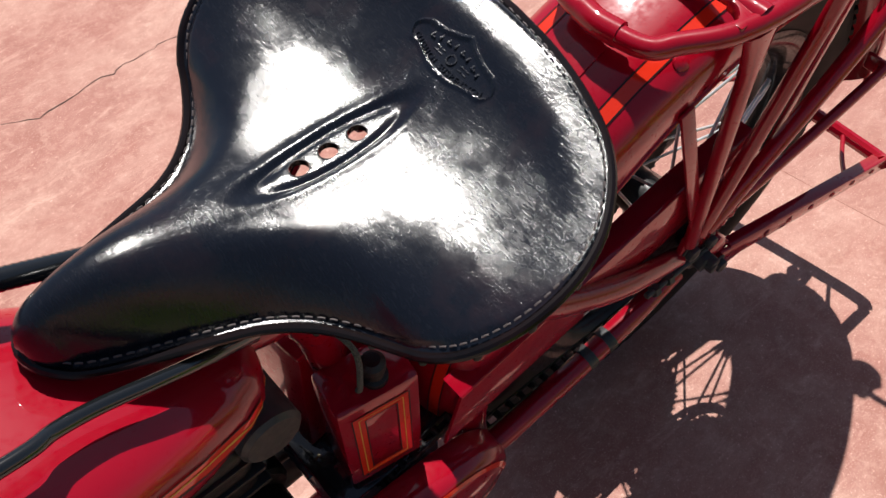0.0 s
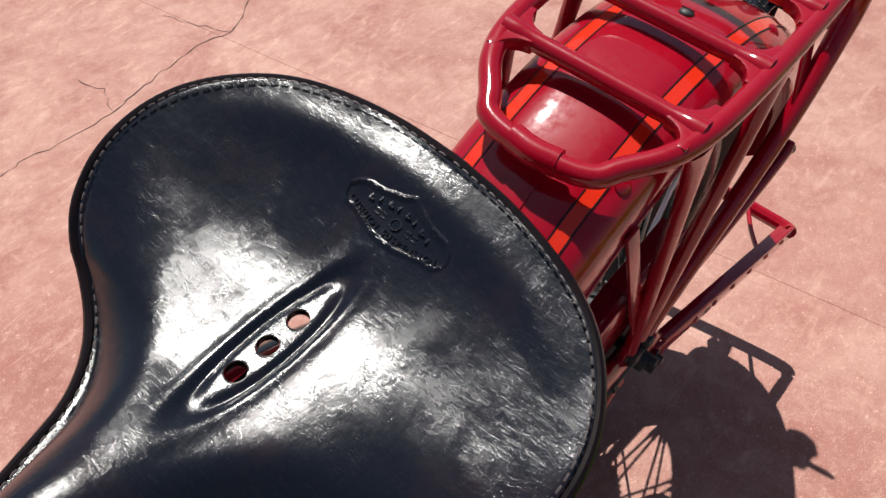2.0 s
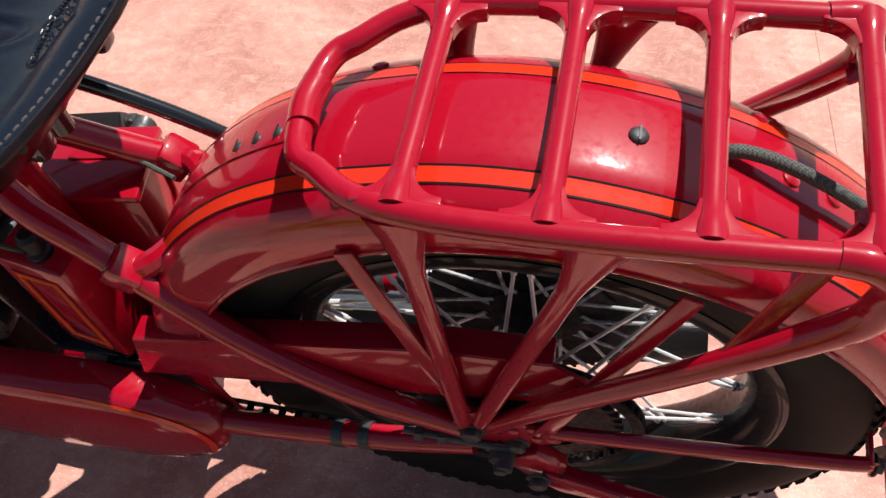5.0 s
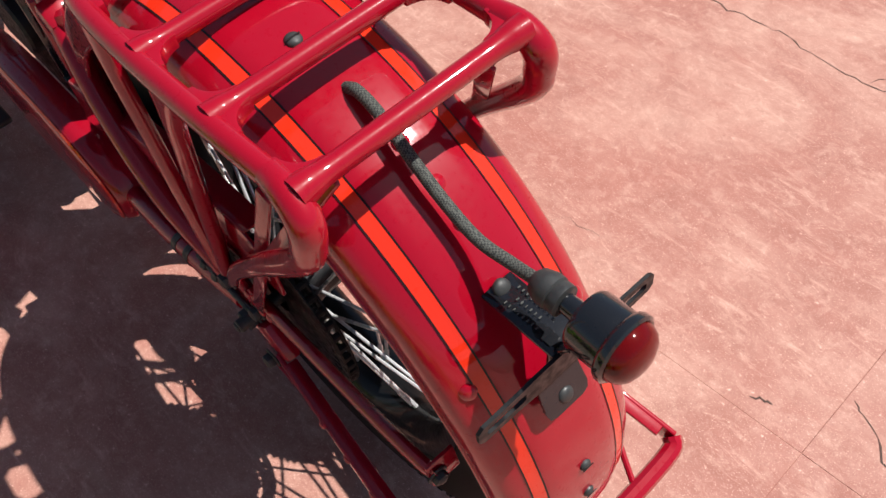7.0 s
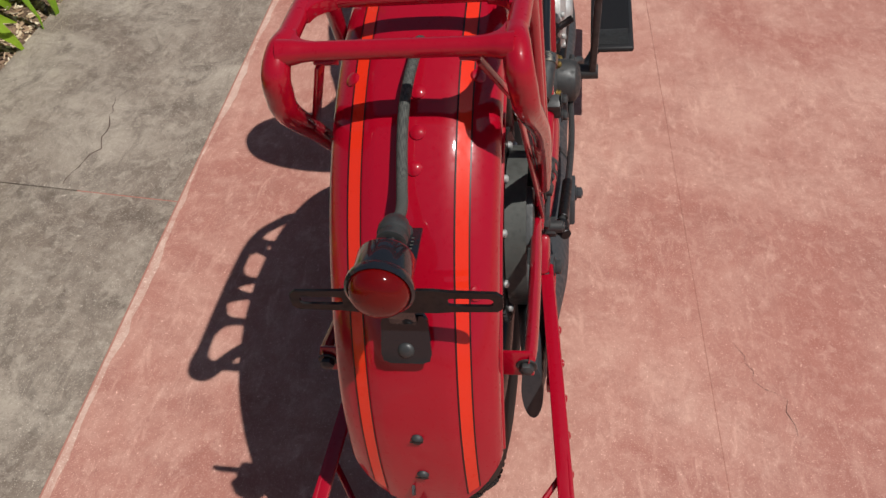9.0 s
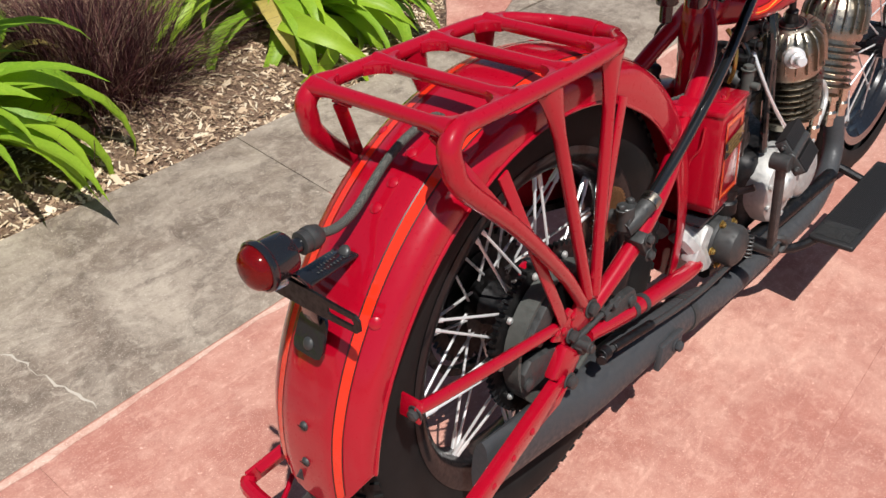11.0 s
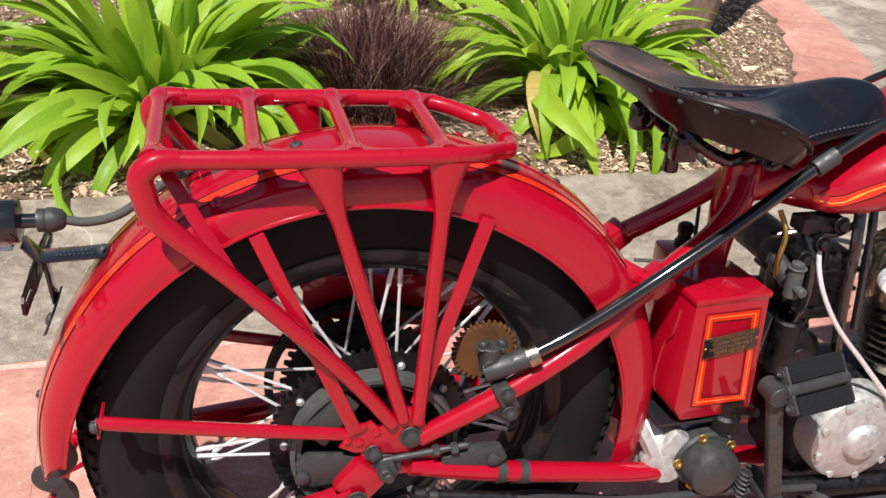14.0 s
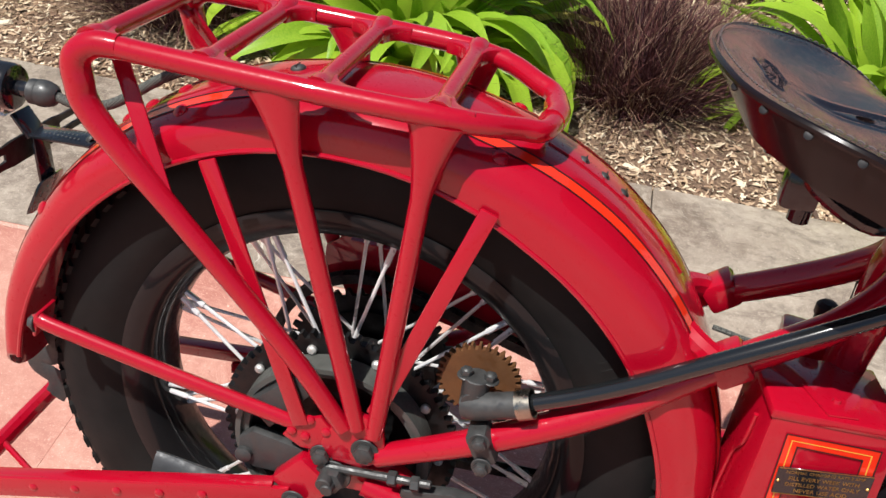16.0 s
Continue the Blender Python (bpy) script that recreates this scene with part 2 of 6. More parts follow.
def leaf_mat(name, a, b, tip):
    m = mat(name, a, 0.48)
    m.node_tree.nodes["Principled BSDF"].inputs["Specular IOR Level"].default_value = 0.5
    oi = nd(m, "ShaderNodeObjectInfo")
    v = coords(m, (1, 1, 1))
    c = mix(m, oi.outputs["Random"], a, b)
    c = mix(m, ramp(m, tex_noise(m, coords(m, (90, 90, 3)), 2, 4), grey(0, 0.45)), c, tip)
    plug(m, c, "Base Color")
    bsdf = m.node_tree.nodes["Principled BSDF"]
    tr = nd(m, "ShaderNodeBsdfTranslucent")
    m.node_tree.links.new(mix(m, 0.5, c, tip), tr.inputs[0])
    ms = nd(m, "ShaderNodeMixShader")
    ms.inputs[0].default_value = 0.32
    m.node_tree.links.new(bsdf.outputs[0], ms.inputs[1])
    m.node_tree.links.new(tr.outputs[0], ms.inputs[2])
    m.node_tree.links.new(ms.outputs[0], m.node_tree.nodes["Material Output"].inputs[0])
    return m


LEAF = leaf_mat("strap_leaf", (0.13, 0.31, 0.014), (0.34, 0.52, 0.03), (0.50, 0.64, 0.07))
DRY_LEAF = leaf_mat("yellowed_leaf", (0.5, 0.42, 0.09), (0.55, 0.4, 0.1), (0.6, 0.5, 0.2))
GRASS = mat("purple_grass", (0.08, 0.03, 0.035), 0.6)
GRASS.node_tree.nodes["Principled BSDF"].inputs["Specular IOR Level"].default_value = 0.25
_g = nd(GRASS, "ShaderNodeNewGeometry")
plug(GRASS, ramp(GRASS, _g.outputs["Random Per Island"], [(0, (0.022, 0.007, 0.011)), (0.5, (0.075, 0.024, 0.028)), (0.82, (0.17, 0.07, 0.062)), (1, (0.42, 0.29, 0.20))]), "Base Color")
STRAW = mat("dry_grass", (0.42, 0.31, 0.17), 0.7)
_g = nd(STRAW, "ShaderNodeNewGeometry")
plug(STRAW, ramp(STRAW, _g.outputs["Random Per Island"], [(0, (0.2, 0.12, 0.07)), (1, (0.55, 0.42, 0.25))]), "Base Color")
BARK = mat("weathered_bark", (0.24, 0.16, 0.115), 0.9)
_f = tex_noise(BARK, coords(BARK, (9, 9, 1.2)), 5, 8, 0.65)
plug(BARK, ramp(BARK, _f, [(0.3, (0.09, 0.06, 0.045)), (0.6, (0.28, 0.19, 0.14)), (0.8, (0.42, 0.32, 0.25))]), "Base Color")
bump(BARK, _f, 0.02, 0.8)


WOOD = mat("weathered_wood", (0.42, 0.3, 0.15), 0.8)
_f = tex_noise(WOOD, coords(WOOD, (3, 60, 60)), 3, 6, 0.6)
plug(WOOD, ramp(WOOD, _f, [(0.3, (0.24, 0.16, 0.08)), (0.7, (0.5, 0.37, 0.19))]), "Base Color")
bump(WOOD, _f, 0.001, 0.5)


# ---- mesh helpers ----
def V(*a):
    return Vector(a)


def finish(name, bm, material, sharp=0.62):
    bmesh.ops.remove_doubles(bm, verts=bm.verts, dist=1e-6)
    bmesh.ops.recalc_face_normals(bm, faces=bm.faces)
    for f in bm.faces:
        f.smooth = True
    for e in bm.edges:
        if len(e.link_faces) == 2 and e.calc_face_angle(0) > sharp:
            e.smooth = False
    me = bpy.data.meshes.new(name)
    bm.to_mesh(me)
    bm.free()
    for x in material if isinstance(material, (list, tuple)) else (material,):
        me.materials.append(x)
    return me


def part(name, bm, material, parent, label=""):
    """One mesh object under a thing or a part; bm may be a bmesh or ready mesh data."""
    me = bm if isinstance(bm, bpy.types.Mesh) else finish(name, bm, material)
    ob = new(name, me)
    ob.parent = parent
    return tagged(ob, label)


def turn_to(axis, origin=(0, 0, 0)):
    return Matrix.Translation(origin) @ Vector(axis).normalized().to_track_quat("Z", "Y").to_matrix().to_4x4()


def spline(pts, per=6, closed=False):
    pts = [Vector(p) for p in pts]
    if len(pts) < 3 and not closed:
        return pts
    out, n = [], len(pts)
    for i in range(n if closed else n - 1):
        if closed:
            a, b, c, d = (pts[(i + k) % n] for k in (-1, 0, 1, 2))
        else:
            b, c = pts[i], pts[i + 1]
            a = pts[i - 1] if i else 2 * b - c
            d = pts[i + 2] if i + 2 < n else 2 * c - b
        for k in range(per):
            t = k / per
            out.append(0.5 * ((2 * b) + (c - a) * t + (2 * a - 5 * b + 4 * c - d) * t * t + (3 * b - a - 3 * c + d) * t ** 3))
    if not closed:
        out.append(pts[-1])
    return out


def resample(pts, step):
    """Points at an even spacing along a spline."""
    fine = spline(pts, 60)
    d = [0.0]
    for a, b in zip(fine, fine[1:]):
        d.append(d[-1] + (b - a).length)
    n = int(d[-1] / step)
    return [V(*(float(np.interp(d[-1] * k / n, d, [p[i] for p in fine])) for i in range(3))) for k in range(n + 1)]


def tube(bm, pts, r, n=10, per=6, closed=False, up=None, flat=1.0, cap=True, straight=False, deep=None):
    """A rod swept along pts; r a number or one per point; flat squeezes it along the up direction."""
    src = [Vector(p) for p in pts]
    path = src if straight else spline(src, per, closed)
    m = len(path)
    rs = [r] * m if isinstance(r, (int, float)) else [float(np.interp(i / (m - 1) * (len(r) - 1), range(len(r)), r)) for i in range(m)]
    side = None
    rings = []
    for i, p in enumerate(path):
        if closed:
            tan = path[(i + 1) % m] - path[i - 1]
        else:
            tan = path[min(i + 1, m - 1)] - path[max(i - 1, 0)]
        tan.normalize()
        if up is not None:
            side = tan.cross(Vector(up)).normalized()
        elif side is None:
            side = tan.orthogonal().normalized()
        else:
            side = (side - tan * side.dot(tan)).normalized()
        top = side.cross(tan)
        rings.append([bm.verts.new(p + rs[i] * (math.cos(a) * side + math.sin(a) * flat * top)) if deep is None else bm.verts.new(p + rs[i] * math.cos(a) * side + deep * math.sin(a) * top) for a in (2 * math.pi * k / n for k in range(n))])
    for i in range(m if closed else m - 1):
        a, b = rings[i], rings[(i + 1) % m]
        for k in range(n):
            bm.faces.new((a[k], a[(k + 1) % n], b[(k + 1) % n], b[k]))
    if cap and not closed:
        bm.faces.new(rings[0][::-1])
        bm.faces.new(rings[-1])
    return bm


def lathe(bm, prof, origin, axis, n=32, close=False):
    """prof: (radius, height) pairs turned round the axis."""
    m = turn_to(axis, origin)
    rings = []
    for r, h in prof:
        if r < 1e-5:
            rings.append([bm.verts.new(m @ V(0, 0, h))])
        else:
            rings.append([bm.verts.new(m @ V(r * math.cos(a), r * math.sin(a), h)) for a in (2 * math.pi * k / n for k in range(n))])
    pairs = list(zip(rings, rings[1:])) + ([(rings[-1], rings[0])] if close else [])
    for a, b in pairs:
        for k in range(n):
            q = [a[k % len(a)], a[(k + 1) % len(a)], b[(k + 1) % len(b)], b[k % len(b)]]
            q = list(dict.fromkeys(q))
            if len(q) > 2:
                bm.faces.new(q)
    return bm


def disc(bm, r, h, origin, axis, n=24, bevel=0.0015):
    return lathe(bm, [(0, 0), (r - bevel, 0), (r, bevel), (r, h - bevel), (r - bevel, h), (0, h)], origin, axis, n)


def rod(bm, a, b, r, n=12, bevel=0.001):
    a, b = Vector(a), Vector(b)
    return disc(bm, r, (b - a).length, a, b - a, n, bevel)


def prism(bm, poly, thick, m=Matrix(), bevel=0.0):
    """A flat polygon given a thickness along its local z."""
    tmp = bmesh.new()
    lo = [tmp.verts.new((x, y, -thick / 2)) for x, y in poly]
    hi = [tmp.verts.new((x, y, thick / 2)) for x, y in poly]
    n = len(poly)
    tmp.faces.new(lo[::-1])
    tmp.faces.new(hi)
    for i in range(n):
        tmp.faces.new((lo[i], lo[(i + 1) % n], hi[(i + 1) % n], hi[i]))
    bmesh.ops.recalc_face_normals(tmp, faces=tmp.faces)
    if bevel:
        bmesh.ops.bevel(tmp, geom=tmp.edges[:], offset=bevel, segments=2, affect="EDGES", profile=0.6)
    return pour(bm, tmp, m)


def pour(bm, tmp, m=Matrix()):
    tmp.transform(m)
    me = bpy.data.meshes.new("t")
    tmp.to_mesh(me)
    tmp.free()
    bm.from_mesh(me)
    bpy.data.meshes.remove(me)
    return bm


def rbox(bm, size, m=Matrix(), bevel=0.003, seg=2):
    tmp = bmesh.new()
    bmesh.ops.create_cube(tmp, size=1)
    bmesh.ops.scale(tmp, vec=size, verts=tmp.verts)
    if bevel:
        bmesh.ops.bevel(tmp, geom=tmp.edges[:], offset=bevel, segments=seg, affect="EDGES", profile=0.5)
    return pour(bm, tmp, m)


def bar(bm, a, b, w, t, up=(0, 1, 0), bevel=0.0012):
    """A flat bar from a to b, w wide, t thick along up."""
    a, b = Vector(a), Vector(b)
    x = (b - a).normalized()
    z = Vector(up) - x * x.dot(Vector(up))
    z.normalize()
    y = z.cross(x)
    m = Matrix.Translation((a + b) / 2) @ Matrix((x, y, z)).transposed().to_4x4()
    return rbox(bm, ((b - a).length, w, t), m, bevel)


def hexbolt(bm, at, axis, r=0.009, h=0.007, washer=True):
    m = turn_to(axis, at)
    if washer:
        disc(bm, r * 1.35, 0.002, at, axis, 20, 0.0006)
    pts = [(r * math.cos(math.pi / 3 * k), r * math.sin(math.pi / 3 * k)) for k in range(6)]
    prism(bm, pts, h, m @ Matrix.Translation((0, 0, 0.002 + h / 2)), 0.0012)
    lathe(bm, [(r * 0.72, h + 0.002), (r * 0.5, h + 0.0033), (0, h + 0.0038)], at, axis, 14)
    return bm


def screw(bm, at, axis, r=0.006, slot=True):
    lathe(bm, [(r, -0.001), (r, 0.0008), (r * 0.85, 0.0024), (r * 0.5, 0.0036), (0.0008, 0.004), (0, 0.004)], at, axis, 18)
    return bm


def gear(bm, origin, axis, ro, ri, teeth, thick, depth):
    m = turn_to(axis, origin)
    tmp = bmesh.new()
    prof = []
    for k in range(teeth):
        for f, r in ((0.0, ro - depth), (0.22, ro - depth), (0.36, ro), (0.64, ro), (0.78, ro - depth)):
            a = 2 * math.pi * (k + f) / teeth
            prof.append((a, r))
    lay = []
    for z in (-thick / 2, thick / 2):
        lay.append(([tmp.verts.new((r * math.cos(a), r * math.sin(a), z)) for a, r in prof], [tmp.verts.new((ri * math.cos(a), ri * math.sin(a), z)) for a, r in prof]))
    n = len(prof)
    (o0, i0), (o1, i1) = lay
    for k in range(n):
        j = (k + 1) % n
        for q in ((o0[k], o0[j], o1[j], o1[k]), (i0[k], i1[k], i1[j], i0[j]), (o0[k], i0[k], i0[j], o0[j]), (o1[k], o1[j], i1[j], i1[k])):
            tmp.faces.new(q)
    return pour(bm, tmp, m)


def thing(name, label, category, group="", kind="", m=Matrix()):
    e = new(name)
    e.empty_display_size = 0.1
    e.matrix_world = m
    return tagged(e, label, category, group, kind)


B = bmesh.new


# ---- the setting: paving, planting bed, distance ----
def sheet(bm, x0, x1, y0, y1, nx, ny, height):
    vs = [[bm.verts.new((x0 + (x1 - x0) * i / nx, y0 + (y1 - y0) * j / ny, 0)) for i in range(nx + 1)] for j in range(ny + 1)]
    for row in vs:
        for v in row:
            v.co.z = height(v.co.x, v.co.y)
    for j in range(ny):
        for i in range(nx):
            bm.faces.new((vs[j][i], vs[j][i + 1], vs[j + 1][i + 1], vs[j + 1][i]))
    return bm


bm = B()
lathe(bm, [(0, 0), (3, 0), (12, 0), (60, -0.3), (400, -1), (2500, -2)], (0, 0, -0.03), (0, 0, 1), 48)
ground = tagged(new("ground", finish("ground", bm, JOINT)), "bare brown ground under the paving", "ground", kind="structure")

TURN = pose(0, 0.605, 0, 0, 0, 2.38)
pavement = thing("pavement", "salmon-stained concrete paving cut into square slabs with cracks", "pavement", kind="structure", m=TURN)
verge = thing("path", "weathered grey-brown concrete path along the planting bed", "path", kind="structure")


def slab_mesh(lx, ly, name, material, th=0.03):
    bm = B()
    rbox(bm, (lx, ly, th), Matrix.Translation((0, 0, -th / 2)), 0.0005, 1)
    return finish(name, bm, material)


for x0, x1, y0, y1 in ((-6.2, -0.505, -0.955, 0), (-0.505, 1.42, -0.955, 0), (1.42, 7.6, -0.955, 0), (-6.2, -0.505, -6.6, -0.955), (-0.505, 1.42, -6.6, -0.955), (1.42, 7.6, -6.6, -0.955)):
    ob = part("slab", slab_mesh(x1 - x0 - 0.0004, y1 - y0 - 0.0004, "slab", PINK), None, pavement)
    ob.location = ((x0 + x1) / 2, (y0 + y1) / 2, 0)
bm = B()
rbox(bm, (16, 7, 0.01), Matrix.Translation((0, -3.3, -0.0056)), 0)
part("joint_filling", bm, JOINT, pavement)

# chalky worn line where the paving meets the path
rnd = random.Random(77)
bm = B()
row = []
for k in range(460):
    x = -6.1 + 0.03 * k
    w = 0.010 + 0.010 * noise.noise(V(x * 3.0, 0.3, 0)) + 0.006 * noise.noise(V(x * 23.0, 1.3, 0)) + rnd.uniform(0, 0.003)
    row.append((bm.verts.new((x, -0.0012, 0.0012)), bm.verts.new((x, -max(0.003, w) - 0.0012, 0.0009))))
for (a, b), (c, d) in zip(row, row[1:]):
    bm.faces.new((a, b, d, c))
part("worn_edge", bm, WORN, pavement, "pale chalky worn edge")

# grey path: panels between the paving and the bed
edges = [-6.2, -2.9, 0.348, 2.9, 6.5]
for a, b in zip(edges, edges[1:]):
    bm = B()
    c, s = math.cos(radians(2.38)), math.sin(radians(2.38))
    lo = lambda x: 0.605 + x * s / c + 0.0025
    hi = lambda x: 1.153 + 0.011 * max(x, -1.0)
    prism(bm, [(a + 0.0015, lo(a)), (b - 0.0015, lo(b)), (b - 0.0015, hi(b)), (a + 0.0015, hi(a))], 0.03, Matrix.Translation((0, 0, -0.0145)), 0.0016)
    part("slab", bm, GREY, verge)

# the bed's far side: a pink border course that bends away, and grey paving behind it
cross = thing("cross_path", "grey concrete path with a salmon border beyond the planting bed", "path", kind="structure")
inner = [(1.17, 1.172), (1.45, 1.42), (1.72, 1.68), (1.90, 1.95), (2.0, 2.3), (2.05, 2.8), (2.1, 3.6)]
outer = [(1.44, 1.175), (1.72, 1.30), (1.98, 1.56), (2.17, 1.85), (2.27, 2.25), (2.32, 2.8), (2.36, 3.6)]
for k in range(6):
    bm = B()
    g = 0.0015
    prism(bm, [inner[k], outer[k], outer[k + 1], inner[k + 1]], 0.03, Matrix.Translation((0, 0, -0.0105)), 0.002)
    part("border_slab", bm, PINK, cross)
bm = B()
prism(bm, outer + [(2.4, 5.0), (7.0, 5.0), (7.0, 1.23), (1.6, 1.18)], 0.03, Matrix.Translation((0, 0, -0.0135)), 0.002)
part("slab", bm, GREY, cross)
bm = B()
prism(bm, [(-7, 2.95), (0.6, 2.9), (2.06, 2.95), (2.1, 3.6), (2.1, 5.0), (-7, 5.0)], 0.03, Matrix.Translation((0, 0, -0.009)), 0.002)
part("slab", bm, GREY, cross)


def right_edge(y):
    return float(np.interp(y, [p[1] for p in inner], [p[0] for p in inner]))


def bed_height(x, y):
    fade = max(0.0, min(1.0, (y - 1.15) / 0.25))
    if x > right_edge(y) + 0.03:
        return -0.08
    return -0.012 + fade * (0.02 + 0.022 * noise.noise(V(x * 2.2, y * 2.2, 3.1))) + 0.007 * noise.noise(V(x * 16, y * 16, 1.7))


bm = B()
sheet(bm, -6.0, 2.12, 1.14, 2.97, 240, 60, bed_height)
bed = tagged(new("planting_bed", finish("planting_bed", bm, SOIL)), "brown mulched soil of a planting bed", "planting bed", kind="structure")

rng = random.Random(7)


def scatter_chips(name, count, x0, x1, y0, y1, size, label, material):
    vs, fs = [], []
    for _ in range(count):
        x, y = rng.uniform(x0, x1), 1.155 + (y1 - 1.155) * rng.random() ** 1.25
        if x > right_edge(y) - 0.02:
            continue
        z = bed_height(x, y) + rng.uniform(0.001, 0.006)
        l, w, h = size * rng.uniform(0.5, 1.6), size * rng.uniform(0.15, 0.55), size * rng.uniform(0.05, 0.16)
        m = Matrix.Translation((x, y, z)) @ Euler((rng.gauss(0, 0.35), rng.gauss(0, 0.35), rng.uniform(0, 6.3))).to_matrix().to_4x4()
        k = len(vs)
        for px, py, pz in ((-l, -w, 0), (l * 0.7, -w * 0.9, 0), (l, w * 0.5, 0), (-l * 0.6, w, 0), (-l * 0.8, -w * 0.7, h), (l * 0.6, -w * 0.6, h), (l * 0.8, w * 0.4, h), (-l * 0.5, w * 0.7, h)):
            vs.append(m @ V(px, py, pz))
        fs += [tuple(k + i for i in q) for q in ((4, 5, 6, 7), (0, 1, 5, 4), (1, 2, 6, 5), (2, 3, 7, 6), (3, 0, 4, 7))]
    me = bpy.data.meshes.new(name)
    me.from_pydata(vs, [], fs)
    me.materials.append(material)
    return tagged(new(name, me), label, "mulch", kind="stuff")


scatter_chips("bark_mulch", 42000, -2.2, 2.1, 1.16, 2.95, 0.0085, "scattered dry bark chips and straw on the soil", CHIP)
scatter_chips("leaf_litter", 900, -2.6, 2.1, 1.16, 2.95, 0.024, "larger curled dry leaves lying on the bark mulch", CHIP)


def crack(pts, w=0.004, seed=1, fill=None):
    """A jagged hairline crack filled with dirt, lying on a slab."""
    r = random.Random(seed)
    path = []
    for a, b in zip(pts, pts[1:]):
        a, b = V(*a, 0), V(*b, 0)
        n = max(3, int((b - a).length / 0.018))
        for k in range(n):
            p = a.lerp(b, k / n)
            path.append(p + V(r.gauss(0, 0.0035), r.gauss(0, 0.0035), 0))
    path.append(V(*pts[-1], 0))
    bm = B()
    row = []
    for i, p in enumerate(path):
        t = path[min(i + 1, len(path) - 1)] - path[max(i - 1, 0)]
        side = V(-t.y, t.x, 0).normalized()
        ww = w * r.uniform(0.15, 1.0) * (0.3 if i in (0, len(path) - 1) else 1) / 2
        row.append((bm.verts.new(p + side * ww + V(0, 0, 0.0008)), bm.verts.new(p - side * ww + V(0, 0, 0.0008))))
    for (a, b), (c, d) in zip(row, row[1:]):
        bm.faces.new((a, b, d, c))
    me = finish("crack", bm, fill or CRACK)
    return tagged(new("crack", me), "thin dark jagged crack in the concrete", "crack", kind="structure")


crack([(0.62, -1.26), (0.484, -1.207), (0.416, -1.163), (0.327, -1.171), (0.20, -1.182), (0.11, -1.19), (0.05, -1.175), (-0.055, -1.163), (-0.134, -1.168), (-0.24, -1.194), (-0.377, -1.21), (-0.458, -1.184), (-0.50, -1.2), (-0.58, -1.25), (-0.72, -1.27)], 0.0042, 2)
crack([(-0.458, -1.184), (-0.43, -1.27), (-0.40, -1.39)], 0.003, 9)
crack([(-0.10, -1.165), (-0.14, -1.25), (-0.13, -1.34)], 0.0025, 12)
crack([(-0.365, -0.398), (-0.380, -0.404), (-0.395, -0.406)], 0.005, 3)
crack([(-0.47, -0.50), (-0.494, -0.484), (-0.533, -0.461), (-0.577, -0.416), (-0.66, -0.40)], 0.003, 4)
crack([(0.148, -0.396), (0.08, -0.42), (0.044, -0.463), (-0.02, -0.47)], 0.0009, 14)
crack([(-0.51, 1.06), (-0.464, 0.979), (-0.412, 0.807), (-0.381, 0.658), (-0.376, 0.61)], 0.006, 5, PALE_CRACK)
crack([(0.36, 0.86), (0.48, 0.83), (0.66, 0.87)], 0.003, 6)


# ---- plants ----
def leaf_mesh(i):
    r = random.Random(40 + i)
    bend = 0.20 + 0.20 * i + r.uniform(-0.1, 0.1)
    bm = B()
    seg, rows = 11, []
    p, ang = V(0, 0, 0), radians(82 - 7 * i)
    for k in range(seg + 1):
        t = k / seg
        w = 0.033 * (0.55 + 0.75 * math.sin(math.pi * min(1, t * 0.85 + 0.08)) ** 0.8) * (1 - t ** 7) * (1 if t < 0.8 else math.sqrt(max(0, 1 - ((t - 0.8) / 0.2) ** 2)) * 0.93 + 0.07)
        nrm = V(-math.sin(ang), 0, math.cos(ang))
        rows.append([bm.verts.new(p + V(0, s * w, 0) + nrm * (abs(s) * 0.32 * w)) for s in (-1, -0.5, 0, 0.5, 1)])
        p = p + V(math.cos(ang), 0, math.sin(ang)) / seg
        ang -= bend / seg * (0.5 + 1.7 * t) * 2
    for a, b in zip(rows, rows[1:]):
        for k in range(4):
            bm.faces.new((a[k], a[k + 1], b[k + 1], b[k]))
    return finish("leaf", bm, LEAF, 3.0)


LEAVES = [leaf_mesh(i) for i in range(6)]
DRY = LEAVES[5].copy()
DRY.materials.clear()
DRY.materials.append(DRY_LEAF)


def lily(x, y, count, size, seed, label):
    r = random.Random(seed)
    z = bed_height(x, y)
    plant = thing("lily_of_the_nile", label, "plant", "strap-leaved plants in the bed", m=pose(x, y, z))
    for k in range(count):
        a = r.uniform(0, 360)
        ring = math.sqrt(r.random())
        i = max(0, min(5, int(ring * 6.0 + r.gauss(0, 0.9))))
        ob = part("leaf", DRY if k < count * 0.03 else LEAVES[i], None, plant)
        c = 0.15 * size * ring
        s = size * r.uniform(0.34, 0.66) * (0.9 + 0.15 * ring)
        ob.matrix_basis = pose(c * math.cos(radians(a)), c * math.sin(radians(a)), -0.01, r.gauss(0, 24), r.uniform(-18, 18), a + r.gauss(0, 30)) @ Matrix.Diagonal((s, size * r.uniform(0.45, 0.9), s, 1))
    bm = B()
    for k in range(9):
        a = r.uniform(0, 6.28)
        lathe(bm, [(0.016, -0.03), (0.018, 0.03), (0.012, 0.08), (0, 0.09)], (0.07 * size * math.cos(a), 0.07 * size * math.sin(a), 0), (0.2 * math.cos(a), 0.2 * math.sin(a), 1), 8)
    part("crown", bm, LEAF, plant)
    return plant


